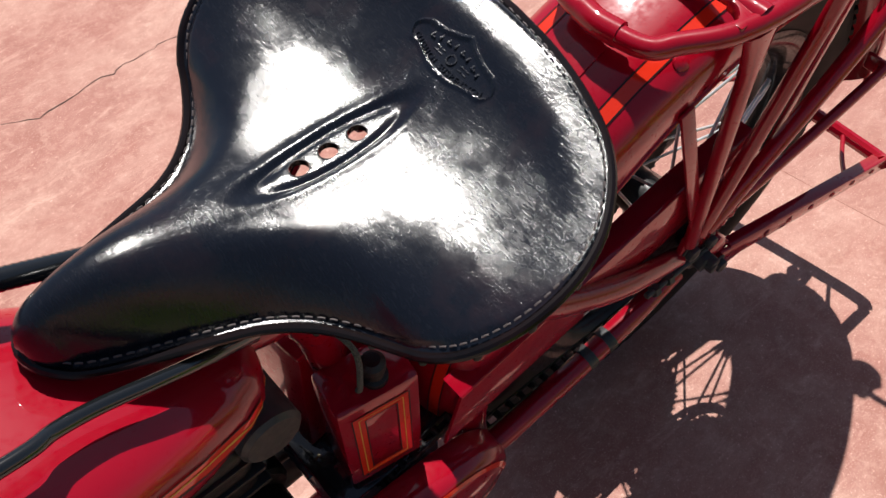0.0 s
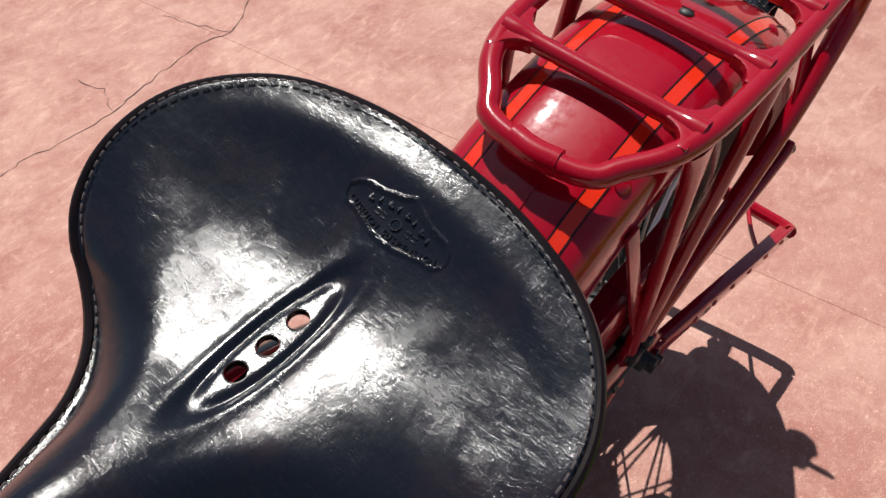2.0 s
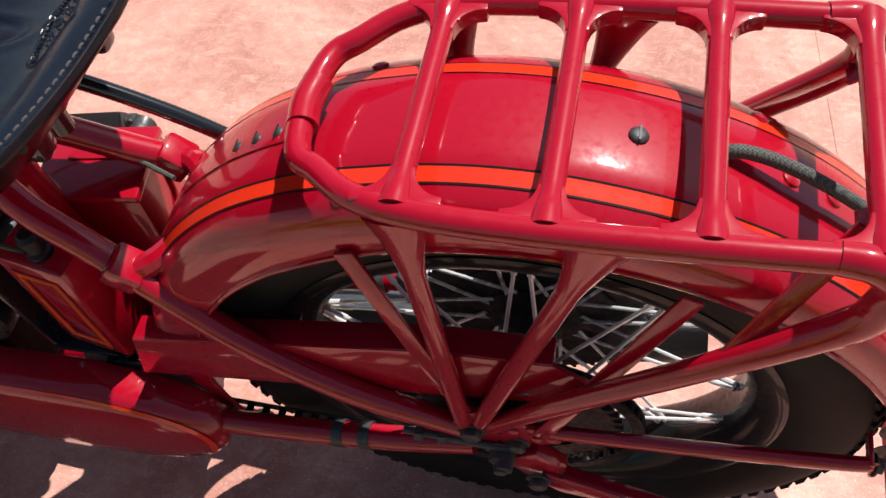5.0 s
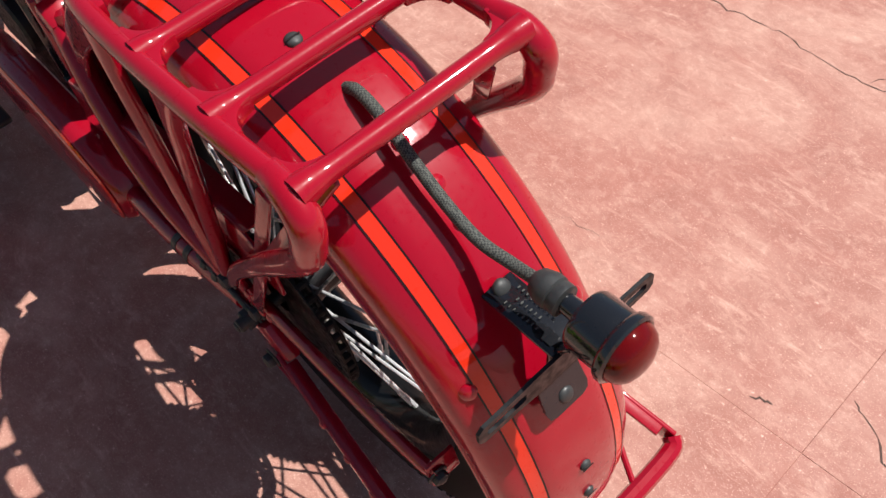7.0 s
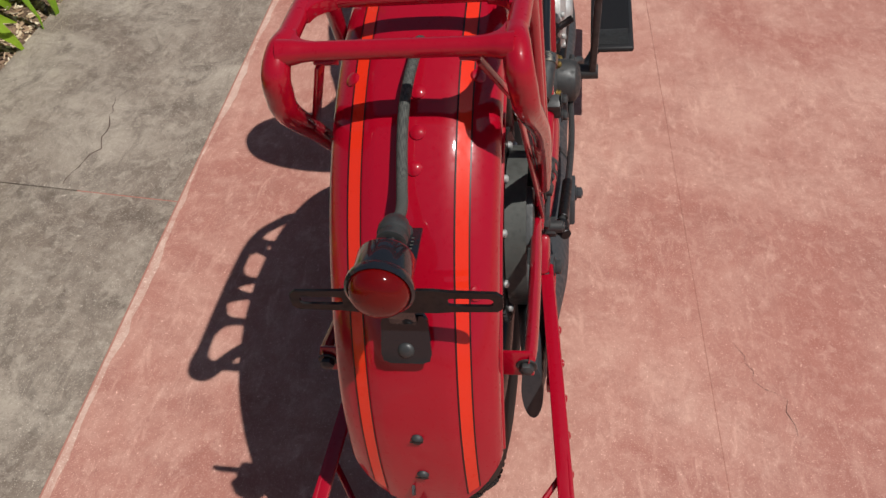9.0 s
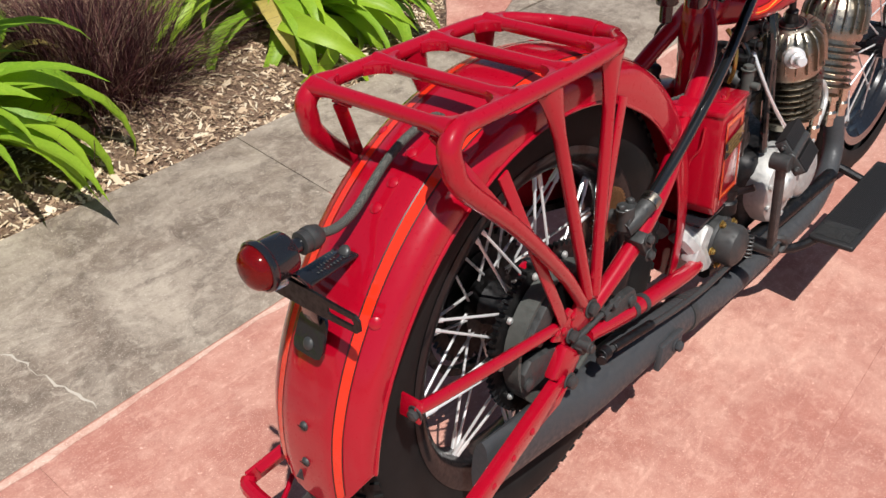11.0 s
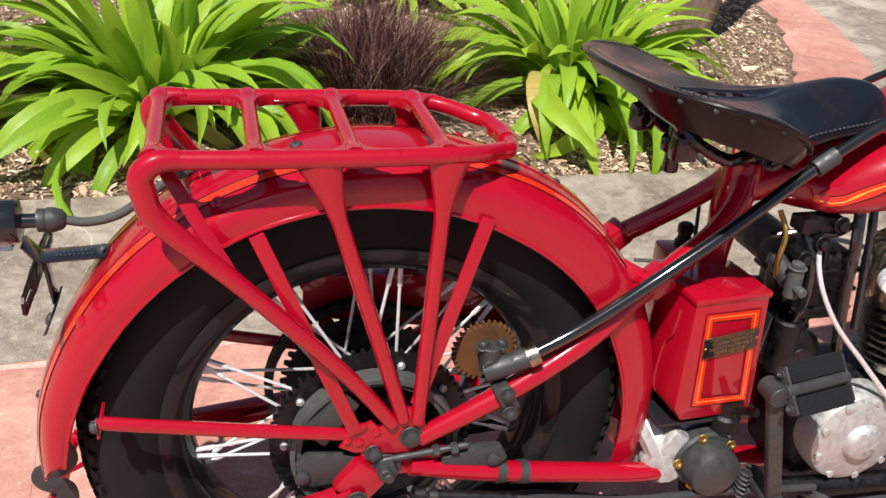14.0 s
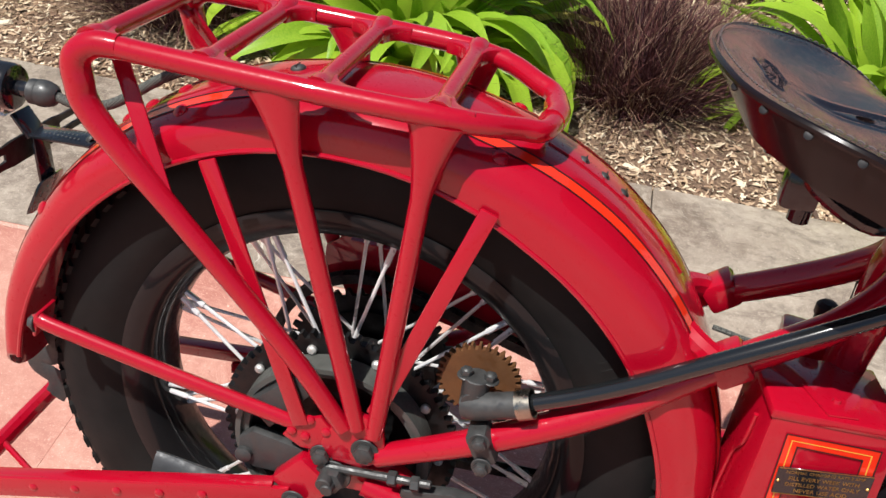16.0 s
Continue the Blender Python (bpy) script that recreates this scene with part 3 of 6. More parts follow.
def tussock(x, y, radius, height, count, seed, label):
    r = random.Random(seed)
    plant = thing("fountain_grass", label, "ornamental grass", "purple grass tussocks", m=pose(x, y, bed_height(x, y) - 0.01))
    for name, mt, n, hh in (("blades", GRASS, count, height), ("dead_stalks", STRAW, count // 7, height * 0.55)):
        vs, fs = [], []
        for _ in range(n):
            a, q = r.uniform(0, 6.283), math.sqrt(r.random())
            out = V(math.cos(a), math.sin(a), 0)
            p = out * (q * radius * 0.62)
            h = hh * r.uniform(0.35, 1.02) * math.sqrt(1 - 0.5 * q * q)
            lean = q * radius * r.uniform(0.15, 0.75) + r.gauss(0, 0.03)
            w = r.uniform(0.0009, 0.0023)
            sd = V(-math.sin(a + r.gauss(0, 0.8)), math.cos(a), 0).normalized() * w
            k = len(vs)
            side = V(r.gauss(0, 0.085), r.gauss(0, 0.085), r.gauss(0, 0.03))
            for t in (0, 0.4, 0.75, 1.0):
                c = p + out * (lean * t ** 1.6) + side * t * t + V(0, 0, h * (t - 0.18 * t * t * q))
                ww = 1.0 - 0.85 * t
                vs += [c - sd * ww, c + sd * ww]
            fs += [(k + 2 * i, k + 2 * i + 1, k + 2 * i + 3, k + 2 * i + 2) for i in range(3)]
        me = bpy.data.meshes.new(name)
        me.from_pydata(vs, [], fs)
        me.materials.append(mt)
        part(name, me, None, plant)
    return plant


lily(-0.33, 1.62, 210, 1.0, 11, "large clump of arching bright green strap leaves in mulch")
lily(0.93, 1.70, 185, 0.92, 12, "clump of bright green strap leaves beside the saddle")
lily(0.55, 2.62, 90, 0.8, 13, "strap-leaved green plant at the back of the bed")
lily(-1.65, 1.75, 110, 0.95, 14, "strap-leaved green plant with a few yellowed leaves")
tussock(0.27, 1.66, 0.34, 0.36, 5200, 21, "dark purple fountain grass tussock between green plants")
tussock(-1.0, 1.62, 0.34, 0.35, 4800, 22, "dark purple fountain grass tussock with straw at its foot")
tussock(1.35, 2.75, 0.26, 0.34, 2600, 23, "purple grass tussock at the back of the bed")

bm = B()
tube(bm, [(0, 0, -0.05), (0.01, 0.0, 0.5), (-0.01, 0.02, 1.2), (0.03, 0.0, 2.0), (0.02, 0.02, 2.7)], [0.075, 0.06, 0.055, 0.05, 0.04], 14, 4)
tree = thing("tree_trunk", "slim weathered brown tree trunk standing in the bed", "tree", m=pose(1.51, 2.07, 0.0, 0, 8, 0))
part("trunk", bm, BARK, tree)


# ---- the motorcycle, seen from its saddle back ----
bike = thing("motorcycle", "red vintage motorcycle with orange stripes propped on its stand", "motorcycle", m=LEAN)
WX, WZ = -0.010, 0.346          # wheel centre
AXLE = V(WX, 0, WZ)


def polar(r, deg, y=0.0):
    return V(WX + r * math.cos(radians(deg)), y, WZ + r * math.sin(radians(deg)))


# rear wheel
bm = B()
prof = [(0.216, -0.014), (0.222, -0.026), (0.232, -0.036), (0.247, -0.039), (0.249, -0.042), (0.243, -0.0435), (0.230, -0.0405), (0.219, -0.031), (0.212, -0.014),
        (0.212, 0.014), (0.219, 0.031), (0.230, 0.0405), (0.243, 0.0435), (0.249, 0.042), (0.247, 0.039), (0.232, 0.036), (0.222, 0.026), (0.216, 0.014)]
lathe(bm, prof, AXLE, (0, 1, 0), 96, True)
wheel = part("rear_wheel", bm, RIM_BLACK, bike, "wire-spoked wheel with a black rim")
bm = B()
prof = []
for k in range(29):
    a = radians(-118 + 236 * k / 28)
    sq = 1 + 0.05 * abs(math.sin(2 * a))
    prof.append((0.2855 + 0.0515 * math.cos(a) * sq, 0.0505 * math.sin(a) * sq))
prof = [(0.240, -0.036), (0.2475, -0.0395)] + prof + [(0.2475, 0.0395), (0.240, 0.036)]
lathe(bm, prof, AXLE, (0, 1, 0), 128)
tyre = part("tyre", bm, RUBBER, wheel, "worn black rubber tyre with block tread")
bm = B()
for k in range(84):
    a = 360 * k / 84
    for row, (yy, rr, ly, lx) in enumerate(((0, 0.3380, 0.016, 0.013), (0.021, 0.3340, 0.013, 0.014), (-0.021, 0.3340, 0.013, 0.014), (0.0385, 0.3215, 0.011, 0.012), (-0.0385, 0.3215, 0.011, 0.012))):
        aa = a + (2.1 if row % 2 else 0)
        tilt = -math.degrees(yy * 17)
        rbox(bm, (lx, ly, 0.008), Matrix.Translation(polar(rr, aa, yy)) @ pose(0, 0, 0, 0, 90 - aa, 0) @ pose(0, 0, 0, tilt, 0, 0), 0)
tread = part("tread", bm, RUBBER, wheel, "square rubber tread blocks")
# raised mark on the tyre wall, unreadable
bm = B()
for side in (-1,):
    for k in range(6):
        a = 33 - k * 1.9
        rbox(bm, (0.0045, 0.0012, 0.011), Matrix.Translation(polar(0.287, a, side * 0.0503)) @ pose(0, 0, 0, 0, 90 - a, 0), 0.0004, 1)
part("raised_mark", bm, RUBBER, wheel)

bm = B()
lathe(bm, [(0.0, -0.062), (0.03, -0.062), (0.03, -0.052), (0.05, -0.05), (0.052, -0.044), (0.034, -0.04), (0.028, -0.02), (0.028, 0.02), (0.034, 0.04), (0.052, 0.044), (0.05, 0.05), (0.03, 0.052), (0.03, 0.062), (0, 0.062)], AXLE, (0, 1, 0), 40)
part("hub", bm, DARK_STEEL, wheel)
bm = B()
tube(bm, [(0, 0, 0), (0, 0, 0.152)], 0.0020, 8, straight=True)
tube(bm, [(0, 0, 0.152), (0, 0, 0.187)], 0.0031, 8, straight=True)
spoke_data = finish("spoke", bm, CHROME)
for k in range(40):
    side = 1 if k % 2 else -1
    base = 360 * k / 40
    sweep = 62 if (k // 2) % 2 else -62
    a = polar(0.047, base, side * 0.046)
    b = polar(0.222, base + sweep * 0.42, side * 0.010)
    ob = part("spoke", spoke_data, None, wheel)
    ob.matrix_basis = turn_to(b - a, a) @ Matrix.Diagonal((1, 1, (b - a).length / 0.187, 1))
# brake drum with a ring of teeth outside it, on the right
bm = B()
gear(bm, AXLE + V(0, -0.052, 0), (0, 1, 0), 0.124, 0.092, 66, 0.009, 0.006)
part("toothed_ring", bm, DARK_STEEL, wheel, "oily black toothed drive ring")
for k in range(10):
    bm = B()
    p = AXLE + V(0.106 * math.cos(k * 0.628), -0.057, 0.106 * math.sin(k * 0.628))
    lathe(bm, [(0.005, 0), (0.005, 0.003), (0.003, 0.005), (0, 0.0055)], p, (0, -1, 0), 12)
    part("rivet", bm, SILVER, wheel)
bm = B()
lathe(bm, [(0.02, -0.066), (0.078, -0.066), (0.084, -0.07), (0.092, -0.07), (0.094, -0.066), (0.094, -0.046), (0.02, -0.046)], AXLE, (0, 1, 0), 48)
part("brake_drum", bm, DARK_STEEL, wheel)
bm = B()
lathe(bm, [(0.0955, -0.083), (0.101, -0.083), (0.101, -0.058), (0.0955, -0.058)], AXLE, (0, 1, 0), 64, True)
lathe(bm, [(0.088, -0.0785), (0.096, -0.0785), (0.096, -0.0605), (0.088, -0.0605)], AXLE, (0, 1, 0), 64, True)
band = part("brake_band", bm, BAND, wheel, "grey external brake band with worn lining")
# chain sprocket and chain on the left
bm = B()
gear(bm, AXLE + V(0, 0.066, 0), (0, 1, 0), 0.102, 0.072, 44, 0.006, 0.008)
lathe(bm, [(0.02, 0.06), (0.076, 0.06), (0.076, 0.066), (0.02, 0.07)], AXLE, (0, 1, 0), 40)
part("sprocket", bm, DARK_STEEL, wheel)

# rear mudguard
PROF = [(0.0775, 0.325), (0.0785, 0.338), (0.0765, 0.350), (0.0715, 0.3585), (0.063, 0.3645), (0.0530, 0.3685), (0.0435, 0.3705), (0.040, 0.3725), (0.028, 0.3742), (0.014, 0.3750), (0.0, 0.3752)]
PROF = [(y, r) for y, r in PROF] + [(-y, r) for y, r in PROF[-2::-1]]
A0, A1 = -17.0, 186.0


def guard_point(y, r, deg, lift=0.0):
    edge = (abs(y) / 0.0785)
    s = max(0.0, min(1.0, (deg - 158) / 28))
    a = deg - 9.0 * s * s * edge ** 2.5
    rr = r
    if r < 0.36:                       # the skirt is deeper in front than behind
        low = (0.36 - r) / 0.035
        rr += low * float(np.interp(deg, [-17, 20, 60, 100, 150, 186], [0.002, -0.012, -0.016, -0.006, 0.004, 0.014]))
    crown = max(0.0, min(1.0, (r - 0.335) / 0.028))
    rr += float(np.interp(deg, [-17, 100, 150, 170, 186], [0.004, 0, 0.002, 0.0065, 0.007]))
    rr -= crown * float(np.interp(deg, [40, 53, 62, 74, 102, 121, 150, 168], [0, 0.001, 0.0035, 0.0075, 0.0082, 0.006, 0.003, 0.001]))
    return polar(rr + lift, a, y * float(np.interp(deg, [-17, 20, 130, 186], [0.92, 1.0, 1.0, 0.96])))


def guard_strip(bm, pts, a0, a1, n, thick=0.0, lift=0.0):
    rings = []
    for i in range(n + 1):
        deg = a0 + (a1 - a0) * i / n
        row = [bm.verts.new(guard_point(y, r, deg, lift)) for y, r in pts]
        if thick:
            row += [bm.verts.new(guard_point(y * (1 - thick / 0.08), r, deg, -thick)) for y, r in pts[::-1]]
        rings.append(row)
    m = len(rings[0])
    for a, b in zip(rings, rings[1:]):
        for k in range(m if thick else m - 1):
            bm.faces.new((a[k], a[(k + 1) % m], b[(k + 1) % m], b[k]))
    if thick:
        for row in (rings[0], rings[-1]):
            h = m // 2
            for k in range(h - 1):
                bm.faces.new((row[k], row[k + 1], row[m - 2 - k], row[m - 1 - k]))
    return bm


def prof_at(y):
    ys = [p[0] for p in PROF][::-1]
    rs = [p[1] for p in PROF][::-1]
    return float(np.interp(y, ys, rs))


guard = part("rear_mudguard", guard_strip(B(), PROF, A0, A1, 90, 0.0018), RED, bike, "glossy dark red mudguard with two orange stripes")
# rolled bead along both lower edges
for sd in (1, -1):
    bm = B()
    tube(bm, [guard_point(sd * 0.0775, 0.325, a) for a in range(-17, 187, 7)], 0.0026, 8, 2)
    part("rolled_edge", bm, RED, guard)
    for y0, y1, mt, nm, lift in ((0.0425, 0.0545, ORANGE, "stripe", 0.0006), (0.0415, 0.0428, BLACK_LINE, "pinstripe", 0.0009), (0.0542, 0.0555, BLACK_LINE, "pinstripe", 0.0009)):
        bm = B()
        ys = [y0 + (y1 - y0) * k / 3 for k in range(4)]
        guard_strip(bm, [(sd * y, prof_at(y)) for y in ys], -12, 184.5, 80, 0, lift)
        part(nm, bm, mt, guard)


def on_guard(deg, y=0.0):
    p = guard_point(y, prof_at(abs(y)), deg)
    return p, (p - AXLE).normalized()


for deg, mt in ((102.5, SATIN), (170.0, SATIN), (177.5, SATIN), (60.5, SATIN), (57.0, SATIN), (53.5, SATIN)):
    p, n = on_guard(deg)
    bm = B()
    screw(bm, p, n, 0.0072 if deg == 102.5 else 0.0058)
    s = part("screw", bm, mt, guard)
    bm = B()
    bar(bm, p + n * 0.0041 + V(0, -0.0062, 0), p + n * 0.0041 + V(0, 0.0062, 0), 0.0014, 0.0006, n, 0)
    part("slot", bm, BLACK_LINE, s)
for deg, y in ((120.0, -0.006), (126.0, -0.008), (131, -0.006), (71, 0.062), (71, -0.062), (117, 0.058), (117, -0.058), (148, 0.06), (148, -0.06)):
    p, n = on_guard(deg, y)
    bm = B()
    lathe(bm, [(0.0075, -0.002), (0.0068, 0.0015), (0.004, 0.003), (0, 0.0035)], p, (n + V(0, y * 9, 0)), 18)
    part("rivet", bm, RED, guard)
# front extension strap under the three screws
bm = B()
rows = []
guard_strip(bm, [(0.011, 0.3754), (0.0, 0.3764), (-0.011, 0.3754)], 40, 66, 14, 0.001, 0.0012)
part("centre_strap", bm, RED, guard)

# luggage rack: two rails, four cross bars, a loop in front, three struts a side
ZR = 0.7266
RW = 0.0970
rack_pts = [(-0.232, RW), (-0.14, RW + 0.002), (-0.03, RW + 0.002), (0.045, RW - 0.002), (0.088, RW - 0.014), (0.118, RW - 0.036), (0.135, 0.048), (0.142, 0.02)]


def rail_z(x):
    return ZR - 0.0226 * (x + 0.1) - 0.0127 * max(0.0, min(1.0, (x - 0.06) / 0.08)) ** 1.3


bm = B()
loop = [V(x, y, rail_z(x)) for x, y in rack_pts] + [V(x, -y, rail_z(x)) for x, y in rack_pts[::-1]]
tube(bm, loop, 0.0096, 14, 6)
rack = part("luggage_rack", bm, RED, bike, "red steel luggage rack with cast-looking joints")
bm = B()
tube(bm, [(0.1405, -0.021, rail_z(0.14)), (0.1432, 0.0, rail_z(0.143)), (0.1405, 0.021, rail_z(0.14))], 0.0116, 14, 5)
part("sleeve", bm, RED, rack)
for x in (-0.2305, -0.1355, -0.0398, 0.0558):
    w = RW if x < 0.05 else RW - 0.005
    zb = rail_z(x)
    bm = B()
    tube(bm, [(x, -w, zb), (x, -w + 0.012, zb + 0.001), (x, -w + 0.03, zb + 0.0012), (x, 0, zb + 0.0012), (x, w - 0.03, zb + 0.0012), (x, w - 0.012, zb + 0.001), (x, w, zb)], [0.0125, 0.0108, 0.0084, 0.0084, 0.0084, 0.0108, 0.0125], 12, 4)
    part("crossbar", bm, RED, rack)
    for sd in (1, -1):
        for dx in (-1, 1):
            if x < -0.2 and dx < 0:
                continue
            # thick welded web in the corner of the opening
            bm = B()
            c = V(x + dx * 0.0, sd * w, zb)
            poly = [(0, 0), (0.03, 0)] + [(0.03 - 0.0215 * math.sin(a), 0.03 - 0.0215 * math.cos(a) - 0.0) for a in (k * math.pi / 12 for k in range(7))] + [(0, 0.03)]
            mm = Matrix.Translation(c) @ Matrix.Diagonal((dx, -sd, 1, 1))
            prism(bm, poly, 0.0135, mm, 0.0022)
            part("web", bm, RED, rack)


def strut(bm, a, b, w0, w1, thick):
    a, b = Vector(a), Vector(b)
    pts = [a, a.lerp(b, 0.06), a.lerp(b, 0.2), a.lerp(b, 0.5), a.lerp(b, 0.9), b]
    return tube(bm, pts, [w0, w0 * 0.72, w1, w1, w1, w1 * 0.9], 12, 4, up=(0, 1, 0), deep=thick)


ZB = rail_z(-0.23)
for sd in (1, -1):
    # rear strut: the rail runs out, bends down and comes forward to the axle plate
    bm = B()
    tube(bm, [(-0.205, sd * RW, ZB), (-0.226, sd * (RW + 0.002), ZB - 0.001), (-0.2405, sd * (RW + 0.004), ZB - 0.013), (-0.2395, sd * (RW + 0.006), ZB - 0.032), (-0.226, sd * (RW + 0.008), ZB - 0.062), (-0.15, sd * 0.109, 0.59), (-0.05, sd * 0.104, 0.475), (0.006, sd * 0.0985, 0.396)], [0.0105, 0.0115, 0.0125, 0.0125, 0.0118, 0.0098, 0.0092, 0.0088], 14, 6)
    part("strut", bm, RED, rack)
    bm = B()
    strut(bm, (-0.074, sd * (RW + 0.002), rail_z(-0.074) - 0.004), (0.019, sd * 0.0985, 0.40), 0.024, 0.0090, 0.0078)
    part("strut", bm, RED, rack)
    bm = B()
    strut(bm, (0.056, sd * (RW - 0.003), rail_z(0.056) - 0.006), (0.036, sd * 0.0985, 0.395), 0.024, 0.0090, 0.0078)
    part("strut", bm, RED, rack)
    bm = B()
    bar(bm, (-0.226, sd * 0.066, ZB - 0.012), (-0.163, sd * 0.109, 0.606), 0.0145, 0.004, (0.3, sd * 1.0, 0.2))
    bar(bm, (-0.226, sd * 0.052, ZB - 0.012), (-0.226, sd * 0.070, ZB - 0.013), 0.0145, 0.004, (0.6, 0, 0.8))
    part("brace", bm, RED, rack)
    # axle plate where the struts meet
    bm = B()
    prism(bm, [(-0.02, 0.0), (-0.014, -0.02), (0.024, -0.022), (0.046, -0.006), (0.040, 0.034), (0.014, 0.046), (-0.008, 0.026)], 0.007, Matrix.Translation((0.004, sd * 0.095, 0.372)) @ pose(0, 0, 0, 90), 0.002)
    plate = part("axle_plate", bm, RED, rack)
    bm = B()
    hexbolt(bm, (0.029, sd * 0.0985, 0.374), (0, sd, 0), 0.0105, 0.0075)
    part("bolt", bm, SATIN, rack)

# flat stays from the mudguard to the axle
for sd in (1, -1):
    for a, b in (((-0.138, 0.0835, 0.640), (-0.036, 0.100, 0.388)), ((0.108, 0.0815, 0.645), (0.034, 0.098, 0.42))):
        bm = B()
        bar(bm, (a[0], sd * a[1], a[2]), (b[0], sd * b[1], b[2]), 0.0165, 0.004, (0, 1, 0))
        part("mudguard_stay", bm, RED, bike)
    bm = B()
    tube(bm, [(-0.308, sd * 0.098, 0.440), (-0.294, sd * 0.101, 0.436), (-0.18, sd * 0.098, 0.411), (-0.065, sd * 0.093, 0.386), (-0.03, sd * 0.091, 0.379)], [0.0075, 0.0082, 0.0086, 0.0086, 0.0075], 12, 5, up=(0, 1, 0), flat=0.8)
    stay = part("mudguard_stay", bm, RED, bike)
    bm = B()
    rbox(bm, (0.004, 0.03, 0.028), Matrix.Translation((-0.3085, sd * 0.090, 0.434)) @ pose(0, 0, 0, 0, 12, 0), 0.0015)
    part("tab", bm, RED, stay)
    bm = B()
    hexbolt(bm, (-0.310, sd * 0.098, 0.433), (-1, 0, -0.1), 0.0075, 0.006)
    part("bolt", bm, SATIN, stay)
    bm = B()
    prism(bm, [(-0.05, -0.005), (-0.03, -0.016), (0.006, -0.014), (0.008, 0.006), (-0.012, 0.028), (-0.03, 0.02)], 0.005, Matrix.Translation((-0.006, sd * 0.0945, 0.372)) @ pose(0, 0, 0, 90), 0.0015)
    gus = part("gusset", bm, RED, bike)
    for dx, dz in ((-0.04, 0.004), (-0.026, 0.0), (-0.022, 0.022), (-0.005, 0.012)):
        bm = B()
        lathe(bm, [(0.0055, -0.001), (0.005, 0.002), (0.003, 0.0035), (0, 0.004)], (-0.006 + dx, sd * 0.097, 0.372 + dz), (0, sd, 0), 12)
        part("rivet", bm, RED, gus)
    bm = B()
    hexbolt(bm, (-0.014, sd * 0.0965, 0.354), (0, sd, 0), 0.009, 0.007)
    part("bolt", bm, SATIN, gus)

# axle and adjusters
bm = B()
rod(bm, (WX + 0.006, -0.122, WZ - 0.008), (WX + 0.006, 0.122, WZ - 0.008), 0.008, 16)
axle = part("rear_axle", bm, SATIN, bike)
for sd in (1, -1):
    bm = B()
    hexbolt(bm, (WX + 0.010, sd * 0.099, WZ - 0.012), (0, sd, 0), 0.0135, 0.012)
    rod(bm, (WX + 0.010, sd * 0.108, WZ - 0.012), (WX + 0.010, sd * 0.124, WZ - 0.012), 0.0065, 14)
    part("axle_nut", bm, SATIN, axle)
    bm = B()
    rod(bm, (-0.010, sd * 0.101, 0.344), (0.098, sd * 0.101, 0.3535), 0.0042, 10)
    for x in (0.055, 0.078):
        rod(bm, (x, sd * 0.101, 0.3495), (x + 0.009, sd * 0.101, 0.3505), 0.0078, 6)
    part("adjuster_screw", bm, SATIN, axle)

# frame
frame_ob = part("frame", tube(B(), [(0.455, 0, 0.665), (0.45, 0, 0.60), (0.435, 0, 0.42), (0.425, 0, 0.20)], [0.021, 0.019, 0.018, 0.018], 14, 5), RED, bike, "dark red tubular frame")
for sd in (1, -1):
    bm = B()
    tube(bm, [(0.040, sd * 0.093, 0.366), (0.14, sd * 0.095, 0.420), (0.235, sd * 0.084, 0.473), (0.30, sd * 0.070, 0.520), (0.36, sd * 0.055, 0.557), (0.41, sd * 0.044, 0.590), (0.443, sd * 0.028, 0.622), (0.456, sd * 0.014, 0.648)], [0.0115, 0.0135, 0.0140, 0.0140, 0.0140, 0.0140, 0.0140, 0.0140], 14, 6)
    part("seat_stay", bm, RED, frame_ob)
    bm = B()
    tube(bm, [(0.030, sd * 0.093, 0.325), (0.12, sd * 0.095, 0.306), (0.24, sd * 0.095, 0.285), (0.36, sd * 0.088, 0.262), (0.43, sd * 0.06, 0.25)], [0.012, 0.0135, 0.0135, 0.0135, 0.013], 14, 6)
    part("chain_stay", bm, RED, frame_ob)
    bm = B()
    prism(bm, [(-0.03, 0.02), (0.05, 0.03), (0.08, 0.008), (0.05, -0.02), (-0.03, -0.024)], 0.012, Matrix.Translation((0.0, sd * 0.088, 0.335)) @ pose(0, 0, 0, 90), 0.003)
    part("dropout", bm, RED, frame_ob)
    bm = B()
    for x in (0.145, 0.175):
        z = 0.301 - (x - 0.145) * 0.18
        lathe(bm, [(0.0137, -0.006), (0.0152, -0.006), (0.0152, 0.006), (0.0137, 0.006)], (x, sd * 0.0945, z), (1, -0.02 * sd, -0.18), 20, True)
    part("cable_clip", bm, SATIN, frame_ob)
    bm = B()
    tube(bm, [(0.325, sd * 0.064, 0.538), (0.30, sd * 0.05, 0.548), (0.275, sd * 0.02, 0.556)], 0.012, 10, 4)
    rbox(bm, (0.034, 0.034, 0.032), Matrix.Translation((0.332, sd * 0.062, 0.541)) @ pose(0, 0, 0, 0, -40, 0), 0.006)
    part("bracket", bm, RED, frame_ob)
bm = B()
tube(bm, [(0.449, 0, 0.575), (0.452, 0, 0.60), (0.457, 0, 0.63), (0.462, 0, 0.655), (0.464, 0, 0.668)], [0.020, 0.024, 0.027, 0.025, 0.021], 16, 4)
tube(bm, [(0.452, 0, 0.634), (0.485, 0, 0.638), (0.53, 0, 0.646)], [0.027, 0.025, 0.020], 14, 4)
part("seat_lug", bm, RED, frame_ob)
bm = B()
tube(bm, [(0.455, 0, 0.65), (0.6, 0, 0.655), (0.9, 0, 0.70), (1.2, 0, 0.78)], 0.016, 12, 4)
part("top_tube", bm, RED, frame_ob)
bm = B()
